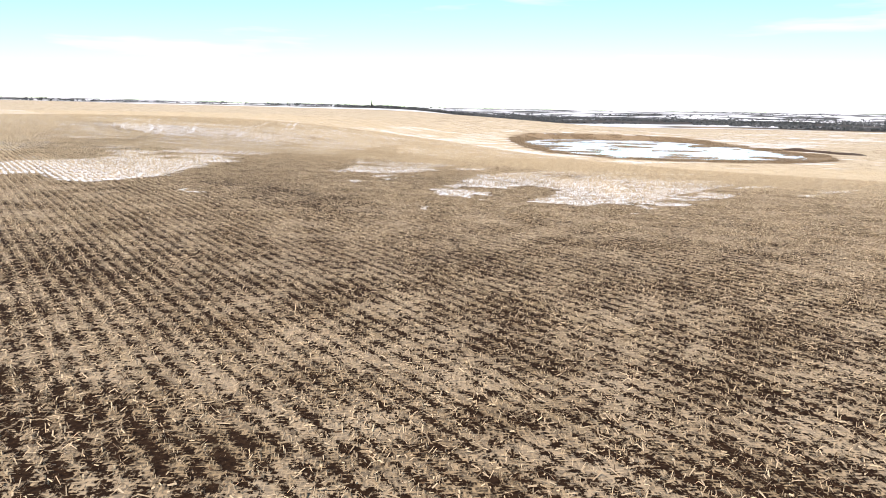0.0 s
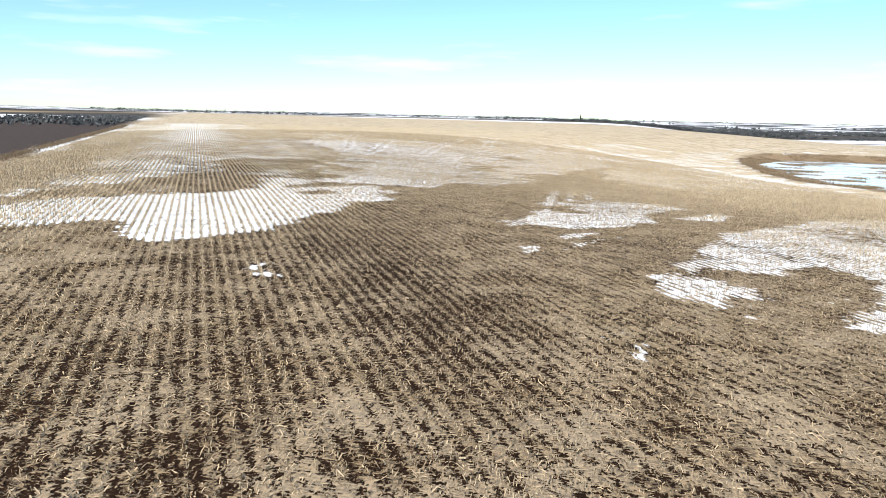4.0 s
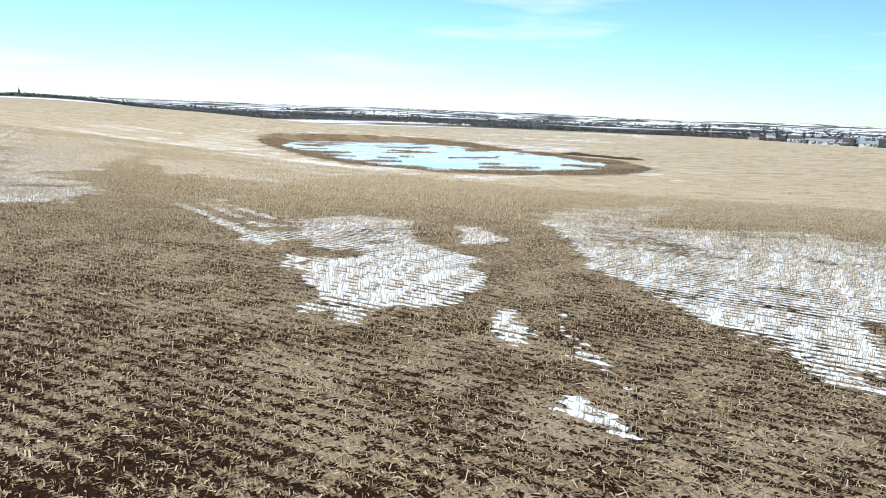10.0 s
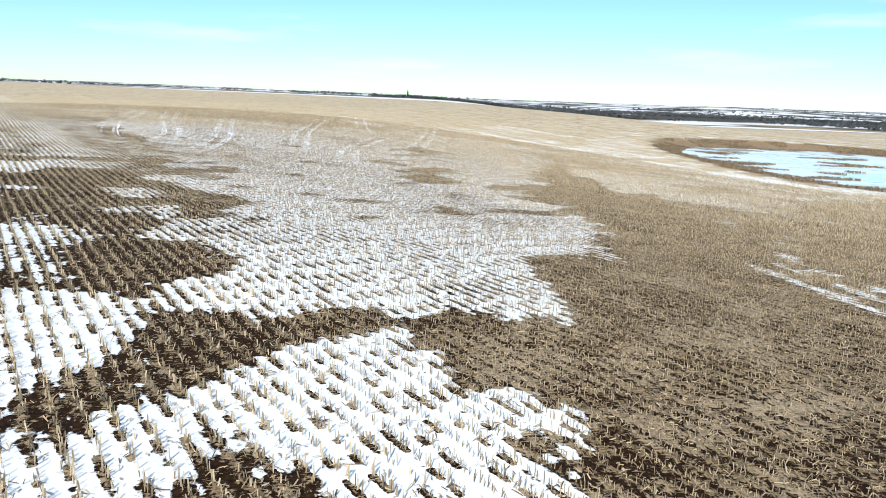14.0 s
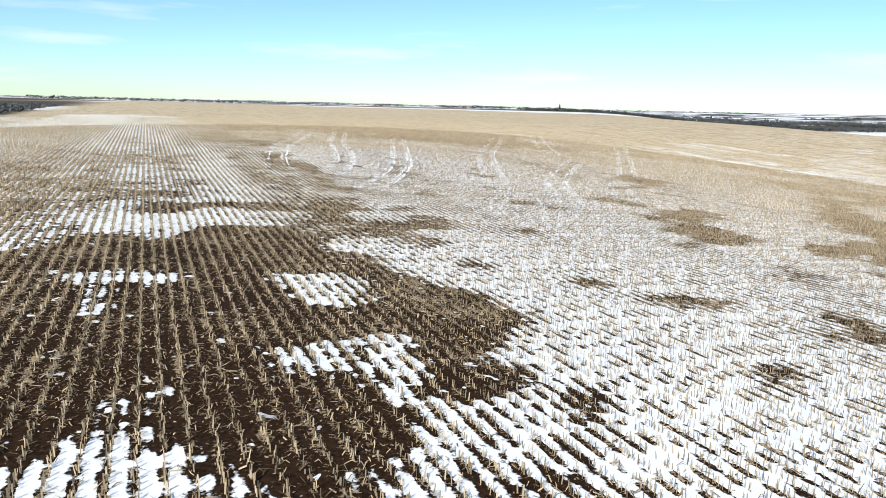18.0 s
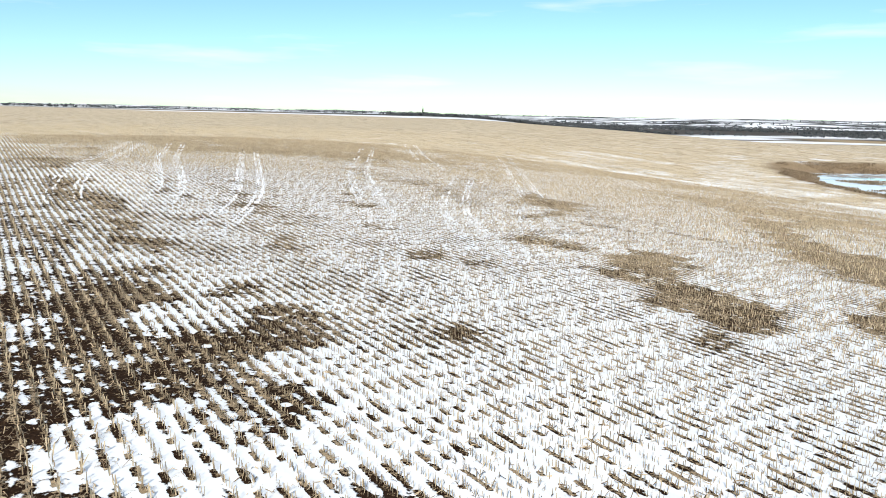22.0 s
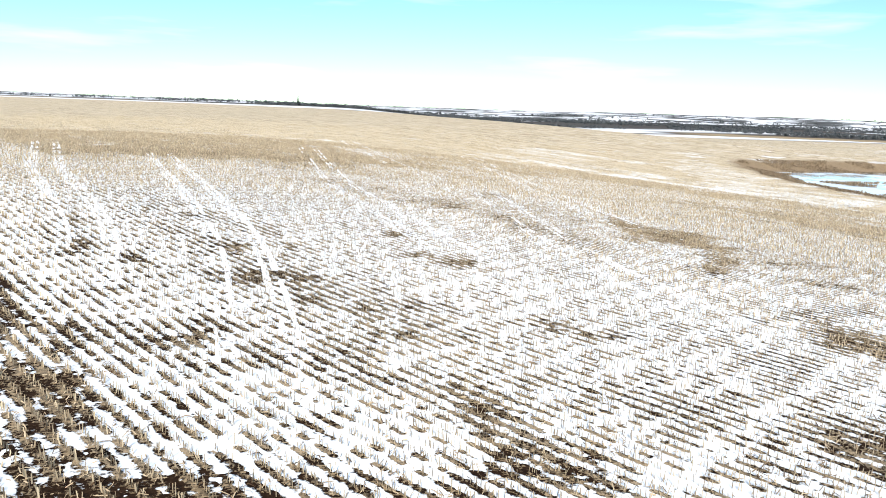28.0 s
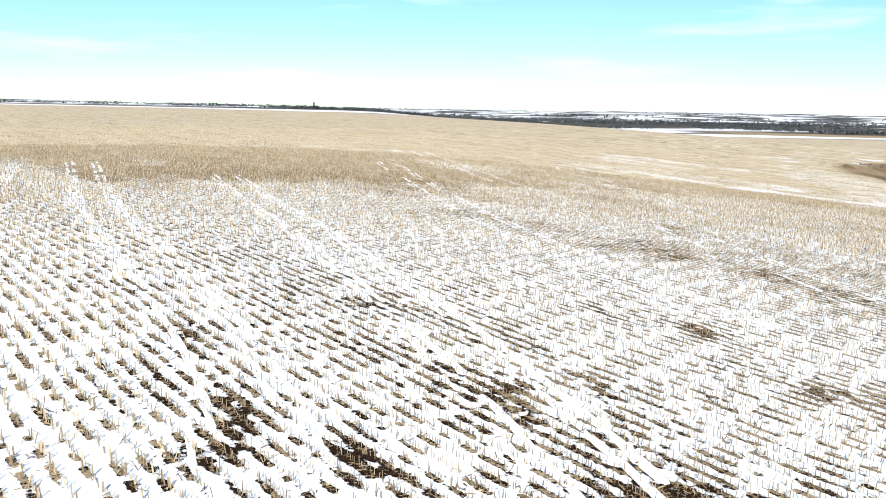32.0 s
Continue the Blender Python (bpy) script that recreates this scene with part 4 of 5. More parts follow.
lap = smooth(0.62, 0.75, fuzz(GX * 0.6, GY * 1.4, 6, 42)) * smooth(1.2, 1.35, RING) * smooth(2.1, 1.4, RING) * 0.62
snow_a = np.maximum(snow_a, lap * (1 - outside))
bare_a = smooth(30, 12, np.abs(U - 12)) * smooth(95, 125, V)          # darker, thinly littered strip
snow_a = snow_a * (1 - 0.26 * bare_a * (1 - smooth(190, 240, V)))
straw_a = 0.74 + 0.28 * smooth(16, 55, to_line(GX, GY, STRETCH)) + 0.1 * smooth(60, 200, V) + 0.2 * smooth(25, 85, U) - 0.2 * bare_a * (1 - smooth(120, 170, V))
sparse_strips = smooth(4.5, 1.5, np.abs(U - 23 + 1.5 * fuzz(GX, GY, 4, 44))) * smooth(36, 44, V) * (1 - smooth(64, 74, V)) + smooth(4, 0, U) * (1 - smooth(18, 26, V))
straw_a = straw_a + 0.03 * (1 - smooth(45, 70, V)) * smooth(2, 8, U) - 0.15 * sparse_strips            # less straw, so darker ground, in two strips
straw_a = straw_a - 0.14 * smooth(98, 130, V) * (1 - smooth(24, 48, to_line(GX, GY, STRETCH)))       # here leaves lie over bare soil
straw_a = straw_a - 0.04 * smooth(45, 75, V) * (1 - smooth(16, 50, to_line(GX, GY, STRETCH)))
straw_a = np.clip(straw_a + 0.16 * (fuzz(GX, GY, 14, 43) - 0.5), 0, 1)
ground_mesh = build("ground", np.stack([GX, GY, GZ], -1).reshape(-1, 3), grid_faces(*GX.shape), True)
at = ground_mesh.attributes.new("cover", "FLOAT_COLOR", "POINT")
at.data.foreach_set("color", np.stack([snow_a, straw_a, ploughed, wild], -1).astype(np.float32).ravel())
at = ground_mesh.attributes.new("tone", "FLOAT_COLOR", "POINT")
at.data.foreach_set("color", np.concatenate([far_tone(GX, GY, D, AZ), outside[..., None]], -1).astype(np.float32).ravel())
at = ground_mesh.attributes.new("drilled", "FLOAT", "POINT")
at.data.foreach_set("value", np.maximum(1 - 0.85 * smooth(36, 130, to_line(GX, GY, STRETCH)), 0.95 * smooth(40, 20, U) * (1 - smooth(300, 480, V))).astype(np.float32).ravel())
at = ground_mesh.attributes.new("hills", "FLOAT", "POINT")
at.data.foreach_set("value", smooth(1250, 1700, D).astype(np.float32).ravel())
ground_mesh.materials.append(m_ground)
ground = tagged(new("ground", ground_mesh), "stubble field of brown soil with melting snow", kind="structure")

# ---- slough ----
an = np.linspace(0, 2 * np.pi, 97)[:-1]
rr = np.linspace(0.002, 1.28, 13)
rim = 1 / (np.abs(np.cos(an) / 60) ** 2.8 + np.abs(np.sin(an) / 36.5) ** 2.8) ** (1 / 2.8)
ring = np.stack([[102 + rim * r * np.sin(an), 251 + rim * r * np.cos(an), 0 * an + POND_Z] for r in rr])
pv = ring.transpose(0, 2, 1).reshape(-1, 3)
pf = [(i * 96 + j, i * 96 + (j + 1) % 96, (i + 1) * 96 + (j + 1) % 96, (i + 1) * 96 + j) for i in range(12) for j in range(96)]
water = tagged(new("water", build("water", pv, pf)), "thawing slough of pale ice and open water", kind="structure")
water.data.materials.append(m_water)

# ---- stubble, straw and reeds ----
rng = np.random.RandomState(3)


def bilinear(field, x, y):
    i = np.clip(np.searchsorted(gx, x) - 1, 0, len(gx) - 2)
    j = np.clip(np.searchsorted(gy, y) - 1, 0, len(gy) - 2)
    a, b = (x - gx[i]) / (gx[i + 1] - gx[i]), (y - gy[j]) / (gy[j + 1] - gy[j])
    return (field[i, j] * (1 - a) + field[i + 1, j] * a) * (1 - b) + (field[i, j + 1] * (1 - a) + field[i + 1, j + 1] * a) * b


def row_points(u0, u1, v0, v1, pitch, loose):
    n0, n1 = int(u0 / ROW), int(u1 / ROW)
    rows, vs = np.arange(n0, n1 + 1) * ROW, np.arange(v0, v1, pitch)
    uu, vv = np.meshgrid(rows, vs, indexing="ij")
    uu = uu.ravel() + rng.normal(0, loose, uu.size)
    vv = vv.ravel() + rng.uniform(-pitch / 2, pitch / 2, vv.size)
    return uu * CA - vv * SA, uu * SA + vv * CA


def prisms(x, y, z, h, r, lx, ly):
    """Three-sided tapered stalks."""
    n = len(x)
    a0 = rng.uniform(0, 6.28, n)
    v = np.zeros((n, 6, 3))
    for k in range(3):
        a = a0 + k * 2.094
        v[:, k] = np.stack([x + r * np.cos(a), y + r * np.sin(a), z - 0.03], -1)
        v[:, k + 3] = np.stack([x + lx + 0.8 * r * np.cos(a), y + ly + 0.8 * r * np.sin(a), z + h], -1)
    b = np.arange(n)[:, None] * 6
    f = np.concatenate([b + np.array([k, (k + 1) % 3, (k + 1) % 3 + 3, k + 3]) for k in range(3)])
    return v.reshape(-1, 3), f


def blades(x, y, z, size, w, lift, droop):
    """Bent strips of dry leaf, two quads each."""
    n = len(x)
    a = rng.uniform(0, 6.28, n)
    dx, dy = np.cos(a), np.sin(a)
    tw = rng.uniform(-0.8, 0.8, n)
    v = np.zeros((n, 6, 3))
    for k, (s, hh, ww) in enumerate(((-0.5, 0.012, 0.8), (rng.uniform(-0.1, 0.2, n), lift, 1.0), (0.5, droop, 0.35))):
        cx, cy, cz = x + dx * size * s, y + dy * size * s, z + hh
        for q, sg in enumerate((-1, 1)):
            v[:, k * 2 + q] = np.stack([cx - dy * w * ww * sg * np.cos(tw), cy + dx * w * ww * sg * np.cos(tw), cz + w * ww * sg * np.sin(tw)], -1)
    b = np.arange(n)[:, None] * 6
    f = np.concatenate([b + np.array(q) for q in ((0, 1, 3, 2), (2, 3, 5, 4))])
    return v.reshape(-1, 3), f


def scraps(x, y, z, size, w):
    """Short flat pieces of husk and stalk, tipped any way."""
    n = len(x)
    a, tip, roll = rng.uniform(0, 6.28, n), rng.normal(0, 0.5, n), rng.uniform(-1.2, 1.2, n)
    ex = np.stack([np.cos(a) * np.cos(tip), np.sin(a) * np.cos(tip), np.sin(tip)], -1) * (size / 2)[:, None]
    ey = np.stack([-np.sin(a) * np.cos(roll), np.cos(a) * np.cos(roll), np.sin(roll)], -1) * w[:, None]
    c = np.stack([x, y, z], -1)
    v = np.stack([c - ex - ey, c + ex - ey, c + ex + ey, c - ex + ey], 1)
    return v.reshape(-1, 3), np.arange(4 * n).reshape(n, 4)


def slips(x, y, z, h, w, lx, ly):
    """Single upright slips, for stalks too far off to show their girth."""
    n = len(x)
    a = rng.uniform(0, 6.28, n)
    dx, dy = w * np.cos(a), w * np.sin(a)
    v = np.stack([np.stack([x - dx, y - dy, z - 0.03], -1), np.stack([x + dx, y + dy, z - 0.03], -1), np.stack([x + lx + 0.8 * dx, y + ly + 0.8 * dy, z + h], -1), np.stack([x + lx - 0.8 * dx, y + ly - 0.8 * dy, z + h], -1)], 1)
    return v.reshape(-1, 3), np.arange(4 * n).reshape(n, 4)


def stuff(name, v, f, mat, label, category):
    ob = tagged(new(name, build(name, v, f)), label, category, kind="stuff")
    ob.data.materials.append(mat)
    return ob


def merged(*sets):
    vs, fs, k = [], [], 0
    for v, f in sets:
        vs.append(v)
        fs.append(f + k)
        k += len(v)
    return np.concatenate(vs), np.concatenate(fs)


# centre lines of the wheel ruts that still hold snow
RUTS = [
    (0.7, [(-87, 272), (-79.8, 240), (-71.6, 208.5), (-65, 192), (-61, 184)]),
    (1.0, [(-80.4, 275), (-70.8, 238.5), (-64.2, 218.7), (-60.7, 208), (-58.8, 199), (-57.6, 191)]),
    (1.0, [(-64.2, 266.4), (-56.5, 229.5), (-53.4, 214.5), (-51.8, 205), (-50.8, 193.5), (-50.2, 183), (-49.9, 178)]),
    (0.7, [(-42.3, 290), (-41.9, 246), (-40.9, 229), (-39.5, 215), (-38.3, 205), (-37.3, 196)]),
    (0.6, [(-32.5, 315), (-30.8, 278), (-28, 252)]),
    (0.6, [(-24.5, 242), (-28, 217), (-29.4, 202), (-29, 189), (-28.6, 180)]),
    (0.5, [(-9.5, 300), (-13.6, 256), (-17.4, 221), (-18.8, 207)]),
    (0.4, [(-20.5, 206), (-21.5, 195), (-21.2, 185)]),
    (0.5, [(6.7, 256.1), (9.1, 220.2)]),
]


def driven(x, y):
    """True in the wheel ruts, where the stalks are flattened."""
    d = np.full(x.shape, 1e9)
    near = np.flatnonzero((x > -90) & (x < 12) & (y > 160))
    for _, line in RUTS:
        d[near] = np.minimum(d[near], to_line(x[near], y[near], line))
    return (d > 0.75) & (d < 1.75)


def pick(x, y, lo, hi, keep=1.0):
    d = to_line(x, y, STRETCH)
    ok = (d >= lo) & (d < hi) & (across(x, y) > EDGE + 2) & (pond_ring(x, y) > 1.36)
    if not np.isscalar(keep):
        ok &= rng.rand(len(x)) < keep
    elif keep < 1:
        ok &= rng.rand(len(x)) < keep
    ok &= ~driven(x, y) | (rng.rand(len(x)) < 0.6)
    return x[ok], y[ok]


def standing(x, y):
    """How tall the stubble stands: knocked down at the start of the field, and in bare patches."""
    sn = bilinear(snow_a, x, y)
    s = np.maximum(0.5 + 0.15 * smooth(30, 50, along(x, y)) + 0.35 * smooth(50, 110, along(x, y)), 0.95 * smooth(0.3, 0.7, sn))
    return s * (0.75 + 0.5 * sn)


NEAR, MID, FAR = 36, 88, 190
x, y = row_points(EDGE + 2, 150, -10, 330, 0.098, 0.035)
x, y = pick(x, y, 0, NEAR, 0.9)
thick = smooth(-0.12, 0.12, clumps(across(x, y), along(x, y)))
k = rng.rand(len(x)) < np.maximum(0.6 + 0.4 * smooth(55, 105, along(x, y)), smooth(0.3, 0.7, bilinear(snow_a, x, y))) * (0.78 + 0.22 * thick)
x, y = x[k], y[k]
h = (0.14 + 0.14 * rng.rand(len(x)) ** 1.5) * standing(x, y)
close = to_line(x, y, STRETCH) < 14
far_off = ~close


def tilt(n, upright):
    """Most stalks stand straight, a few lean over."""
    return rng.normal(0, np.where(rng.rand(n) < 0.12, 0.07, upright), n)


near_stalks = prisms(x[close], y[close], bilinear(GZ, x[close], y[close]), h[close], rng.uniform(0.009, 0.0145, close.sum()), tilt(close.sum(), 0.014), tilt(close.sum(), 0.014))
next_stalks = slips(x[far_off], y[far_off], bilinear(GZ, x[far_off], y[far_off]), h[far_off], rng.uniform(0.014, 0.022, far_off.sum()), tilt(far_off.sum(), 0.016), tilt(far_off.sum(), 0.016))
k = rng.rand(len(x)) < 0.2
hx, hy, hz = x[k] + rng.normal(0, 0.04, k.sum()), y[k] + rng.normal(0, 0.04, k.sum()), h[k]
hung = blades(hx, hy, bilinear(GZ, hx, hy) + hz * 0.1, rng.uniform(0.12, 0.3, k.sum()), rng.uniform(0.008, 0.018, k.sum()), hz * 0.4, -hz * 0.05)
x, y = row_points(EDGE + 2, 180, -10, 400, 0.13, 0.05)
x, y = pick(x, y, NEAR, MID, 0.9)
h = (0.19 + 0.14 * rng.rand(len(x))) * standing(x, y)
mid_stalks = slips(x, y, bilinear(GZ, x, y), h, rng.uniform(0.02, 0.03, len(x)), tilt(len(x), 0.02), tilt(len(x), 0.02))
x, y = row_points(EDGE + 2, 250, -10, 560, 0.34, 0.12)
x, y = pick(x, y, MID, FAR, 0.65 * (1 - smooth(110, FAR, to_line(x, y, STRETCH))))
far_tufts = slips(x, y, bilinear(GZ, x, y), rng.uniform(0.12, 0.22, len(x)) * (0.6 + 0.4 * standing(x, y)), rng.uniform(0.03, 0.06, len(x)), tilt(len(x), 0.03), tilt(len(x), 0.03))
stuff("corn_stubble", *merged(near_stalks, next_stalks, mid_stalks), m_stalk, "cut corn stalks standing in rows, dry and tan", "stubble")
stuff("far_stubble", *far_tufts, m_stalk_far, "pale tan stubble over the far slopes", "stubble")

# leaves and husks: thick along the rows, thin where snow lies
x, y = row_points(EDGE + 2, 150, -10, 330, 0.07, 0.16)
loose = 0.05 + 0.1 * (1 - smooth(85, 125, along(x, y)))
x, y = x + rng.normal(0, 1, len(x)) * loose, y + rng.normal(0, 1, len(x)) * loose
x, y = pick(x, y, 0, NEAR)
sn, st = bilinear(snow_a, x, y), bilinear(straw_a, x, y)
want = np.clip(1.8 * st - 0.75 * sn, 0.35, 1) * smooth(0.38, 0.5, 0.34 * fuzz(across(x, y) + 0.3 * x, 0.45 * along(x, y), 0.42, 52) + 0.34 * fuzz(0.8 * x + 0.6 * y, 0.8 * y - 0.6 * x, 0.9, 54) + 0.4 * fuzz(x, y, 2.6, 53) + 0.2 * (st - 0.4)) * 0.95
thick = smooth(-0.12, 0.12, clumps(across(x, y), along(x, y)))
want = want * (1 - smooth(0.3, 0.6, sn) * (1 - 2.2 * thick))
k = rng.rand(len(x)) < want
x, y = x[k], y[k]
long = rng.rand(len(x)) < 0.36
lx, ly = x[long], y[long]
near_leaf = blades(lx, ly, bilinear(GZ, lx, ly), rng.uniform(0.12, 0.36, len(lx)), rng.uniform(0.007, 0.018, len(lx)), 0.02 + 0.16 * rng.rand(len(lx)) ** 2, 0.01 + 0.07 * rng.rand(len(lx)))
x, y = x[~long], y[~long]
bits = scraps(x, y, bilinear(GZ, x, y) + 0.01 + 0.06 * rng.rand(len(x)), 0.05 + 0.15 * rng.rand(len(x)) ** 2, rng.uniform(0.006, 0.02, len(x)))
# heavier husks and broken stalks where the combine dropped its chaff
x, y = row_points(EDGE + 2, 110, -10, 290, 0.033, 0.14)
x, y = pick(x, y, 0, 27)
sn = bilinear(snow_a, x, y)
patchy = 0.4 * fuzz(across(x, y) * 1.2, 0.5 * along(x, y), 0.5, 55) + 0.3 * fuzz(x, y, 1.1, 56) + 0.3 * fuzz(x, y, 3.1, 57)
thick = smooth(-0.1, 0.1, clumps(across(x, y), along(x, y)))
open_soil = smooth(0.3, 0.0, np.abs(((across(x, y) / ROW + 0.5) % 1) - 0.5)) * thick
patchy = patchy + 0.03 * smooth(35, 55, along(x, y)) * (1 - smooth(85, 100, along(x, y)))
k = rng.rand(len(x)) < np.maximum(1 - smooth(0.15, 0.45, sn), 0.75 * open_soil) * smooth(0.37, 0.52, patchy) * (0.5 + 0.5 * (1 - smooth(100, 135, along(x, y))))
x, y = x[k], y[k]
husks = scraps(x, y, bilinear(GZ, x, y) + 0.015 + 0.1 * rng.rand(len(x)) ** 2, 0.05 + 0.12 * rng.rand(len(x)) ** 2, 0.005 + 0.01 * rng.rand(len(x)) ** 1.5)
x, y = row_points(EDGE + 2, 180, -10, 380, 0.26, 0.15)
x, y = pick(x, y, NEAR, MID)
k = rng.rand(len(x)) < np.clip(1.2 * bilinear(straw_a, x, y) - 0.7 * bilinear(snow_a, x, y), 0.05, 1) * 0.5
x, y = x[k], y[k]
mid_leaf = blades(x, y, bilinear(GZ, x, y), rng.uniform(0.15, 0.35, len(x)), rng.uniform(0.018, 0.035, len(x)), 0.03 + 0.1 * rng.rand(len(x)), 0.04 * rng.rand(len(x)))
stuff("corn_litter", *merged(near_leaf, bits, husks, hung, mid_leaf), m_leaf, "dry corn leaves and husks lying on dark soil", "straw")

# reeds round the slough and in its shallows
x, y = rng.uniform(45, 160, 190000), rng.uniform(165, 335, 190000)
e = pond_ring(x, y)
nearside = smooth(0.1, -0.5, (0.62 * (x - 102) + 0.78 * (y - 251)) / 45)
isles = (e < 1.12) & (fuzz(x * 0.5 + y * 0.2, y, 5.5, 61) > 0.84 - 0.24 * nearside * smooth(0.55, 0.95, e))
k = ((e > 1.1) & (e < 1.32) & (fuzz(x, y, 6, 62) > 0.35)) | isles
x, y = x[k], y[k]
z = np.maximum(land(x, y), POND_Z)
stuff("reeds", *slips(x, y, z, rng.uniform(0.12, 0.42, len(x)), rng.uniform(0.04, 0.11, len(x)), rng.normal(0, 0.15, len(x)), rng.normal(0, 0.15, len(x))), m_reed, "brown dead reeds along the slough's shore", "reeds")

# ---- wheel ruts that still hold snow ----
def rut(strength, *pts):
    """A pair of twin-wheel ruts, with snow left in them in broken lengths."""
    p = np.array(pts, float)
    t = np.linspace(0, len(p) - 1, 12 * (len(p) - 1) + 1)
    i = np.clip(t.astype(int), 0, len(p) - 2)
    f = (t - i)[:, None]
    m = np.gradient(p, axis=0)
    c = (2 * f**3 - 3 * f**2 + 1) * p[i] + (f**3 - 2 * f**2 + f) * m[i] + (3 * f**2 - 2 * f**3) * p[i + 1] + (f**3 - f**2) * m[i + 1]
    seg = np.hypot(*np.diff(c, axis=0).T)
    s = np.concatenate([[0], np.cumsum(seg)])
    q = np.arange(0, s[-1], 0.45)
    cx, cy = np.interp(q, s, c[:, 0]), np.interp(q, s, c[:, 1])
    tx, ty = np.gradient(cx), np.gradient(cy)
    ln = np.hypot(tx, ty) + 1e-9
    nx, ny = -ty / ln, tx / ln
    t = tagged(new("snow_rut"), "curved wheel ruts still filled with white snow", "snow", "snow ruts in the field")
    t.location = (cx[0], cy[0], float(bilinear(GZ, cx[:1], cy[:1])[0]))
    for off in (-1.55, -0.95, 0.95, 1.55):
        w = (0.06 + 0.06 * strength) * smooth(0, 5, q) * smooth(0, 22, s[-1] - q) * smooth(0.62 - 0.3 * strength, 0.78 - 0.3 * strength, fuzz(q, q * 0 + off * 90, 1.9, 72)) * (0.5 + fuzz(q, q * 0 + off * 40, 0.9, 71)) + 0.02
        v = []
        for sg in (-1.25, -0.6, 0.6, 1.25):
            o = off + 0.12 * (fuzz(q, q * 0 + off * 11, 1.3, 73) - 0.5) + sg * w
            X, Y = cx + nx * o, cy + ny * o
            v.append(np.stack([X - cx[0], Y - cy[0], bilinear(GZ, X, Y) - t.location.z + np.where(w > 0.06, 0.025 if abs(sg) < 1 else 0.0, -0.04)], -1))
        v = np.stack(v, 1)
        ob = new("wheel_track", build("wheel_track", v.reshape(-1, 3), grid_faces(*v.shape[:2]), True))
        ob.data.materials.append(m_snow)
        ob.parent = t


for strength, line in RUTS:
    rut(strength, *line)


# ---- far woods, brush and farm ----
def thicket(x, y, h, w, per, base=None):
    """Bare, twiggy growth: upright slivers fanning out, for woods far off."""
    n = len(x)
    z = land(x, y) if base is None else base
    X, Y, Z, H = (np.repeat(a, per) for a in (x, y, z, h))
    k = n * per
    a, r = rng.uniform(0, 6.28, k), rng.rand(k) ** 0.6 * np.repeat(w, per)
    lowz = rng.uniform(0.0, 0.5, k) * H
    top = lowz + rng.uniform(0.3, 0.6, k) * H
    top = np.minimum(top, H * (1 - 0.35 * (r / np.repeat(w, per)) ** 2) * rng.uniform(0.85, 1.1, k))
    return slips(X + r * np.cos(a) * 0.5, Y + r * np.sin(a) * 0.5, Z + lowz, np.maximum(top - lowz, 0.4), rng.uniform(0.12, 0.35, k) * np.repeat(w, per) * 0.6, r * np.cos(a) * 0.4, r * np.sin(a) * 0.4)


def polar(az, d):
    return -30 + d * np.sin(np.radians(az)), 100 + d * np.cos(np.radians(az))


az, d = rng.uniform(-1, 60, 8000), rng.uniform(850, 1900, 8000)
k = fuzz(az * 6, d * 0.4, 60, 81) > 0.36 + 0.22 * smooth(12, 45, az)
x, y = polar(az[k], d[k])
belt = thicket(x, y, rng.uniform(2.2, 5, len(x)), rng.uniform(3, 7, len(x)), 11)
az, d = rng.uniform(-38, 75, 3000), rng.uniform(1500, 3600, 3000)
k = fuzz(az * 5, d * 0.25, 45, 82) > 0.55
x, y = polar(az[k], d[k])
copse = thicket(x, y, rng.uniform(4, 9, len(x)), rng.uniform(6, 14, len(x)), 5)
stuff("far_woods", *merged(belt, copse), m_brush, "dark bare woods in the valley below snowy hills", "woods")

# brush at the ploughed field's far corner, and grass along the boundary
v0 = rng.uniform(310, 560, 700)
uu = EDGE - 6 - rng.rand(700) ** 1.5 * 70
x, y = uu * CA - v0 * SA, uu * SA + v0 * CA
fy = rng.uniform(205, 372, 420)                                # and bushes round the farmyard
x, y = np.concatenate([x, 392 - 0.13 * (fy - 290) - 0.0016 * (fy - 290) ** 2 + rng.normal(10, 9, 420)]), np.concatenate([y, fy])
stuff("brush", *thicket(x, y, rng.uniform(0.8, 2.6, 1120), rng.uniform(1.5, 3.5, 1120), 6), m_brush, "low dark brush on the field's edge", "brush")
v0 = rng.uniform(20, 330, 9000)
uu = EDGE + rng.normal(-0.5, 0.7, 9000)
x, y = uu * CA - v0 * SA, uu * SA + v0 * CA
stuff("verge_grass", *prisms(x, y, land(x, y), rng.uniform(0.15, 0.5, 9000), rng.uniform(0.02, 0.05, 9000), rng.normal(0, 0.15, 9000), rng.normal(0, 0.15, 9000)), m_reed, "dry grass along the edge of the ploughed field", "grass")


def box(bm, x0, x1, y0, y1, z0, z1):
    vs = [bm.verts.new((x, y, z)) for z in (z0, z1) for x, y in ((x0, y0), (x1, y0), (x1, y1), (x0, y1))]
    for f in ((3, 2, 1, 0), (4, 5, 6, 7), (0, 1, 5, 4), (1, 2, 6, 5), (2, 3, 7, 6), (3, 0, 4, 7)):
        bm.faces.new([vs[i] for i in f])
    return bm


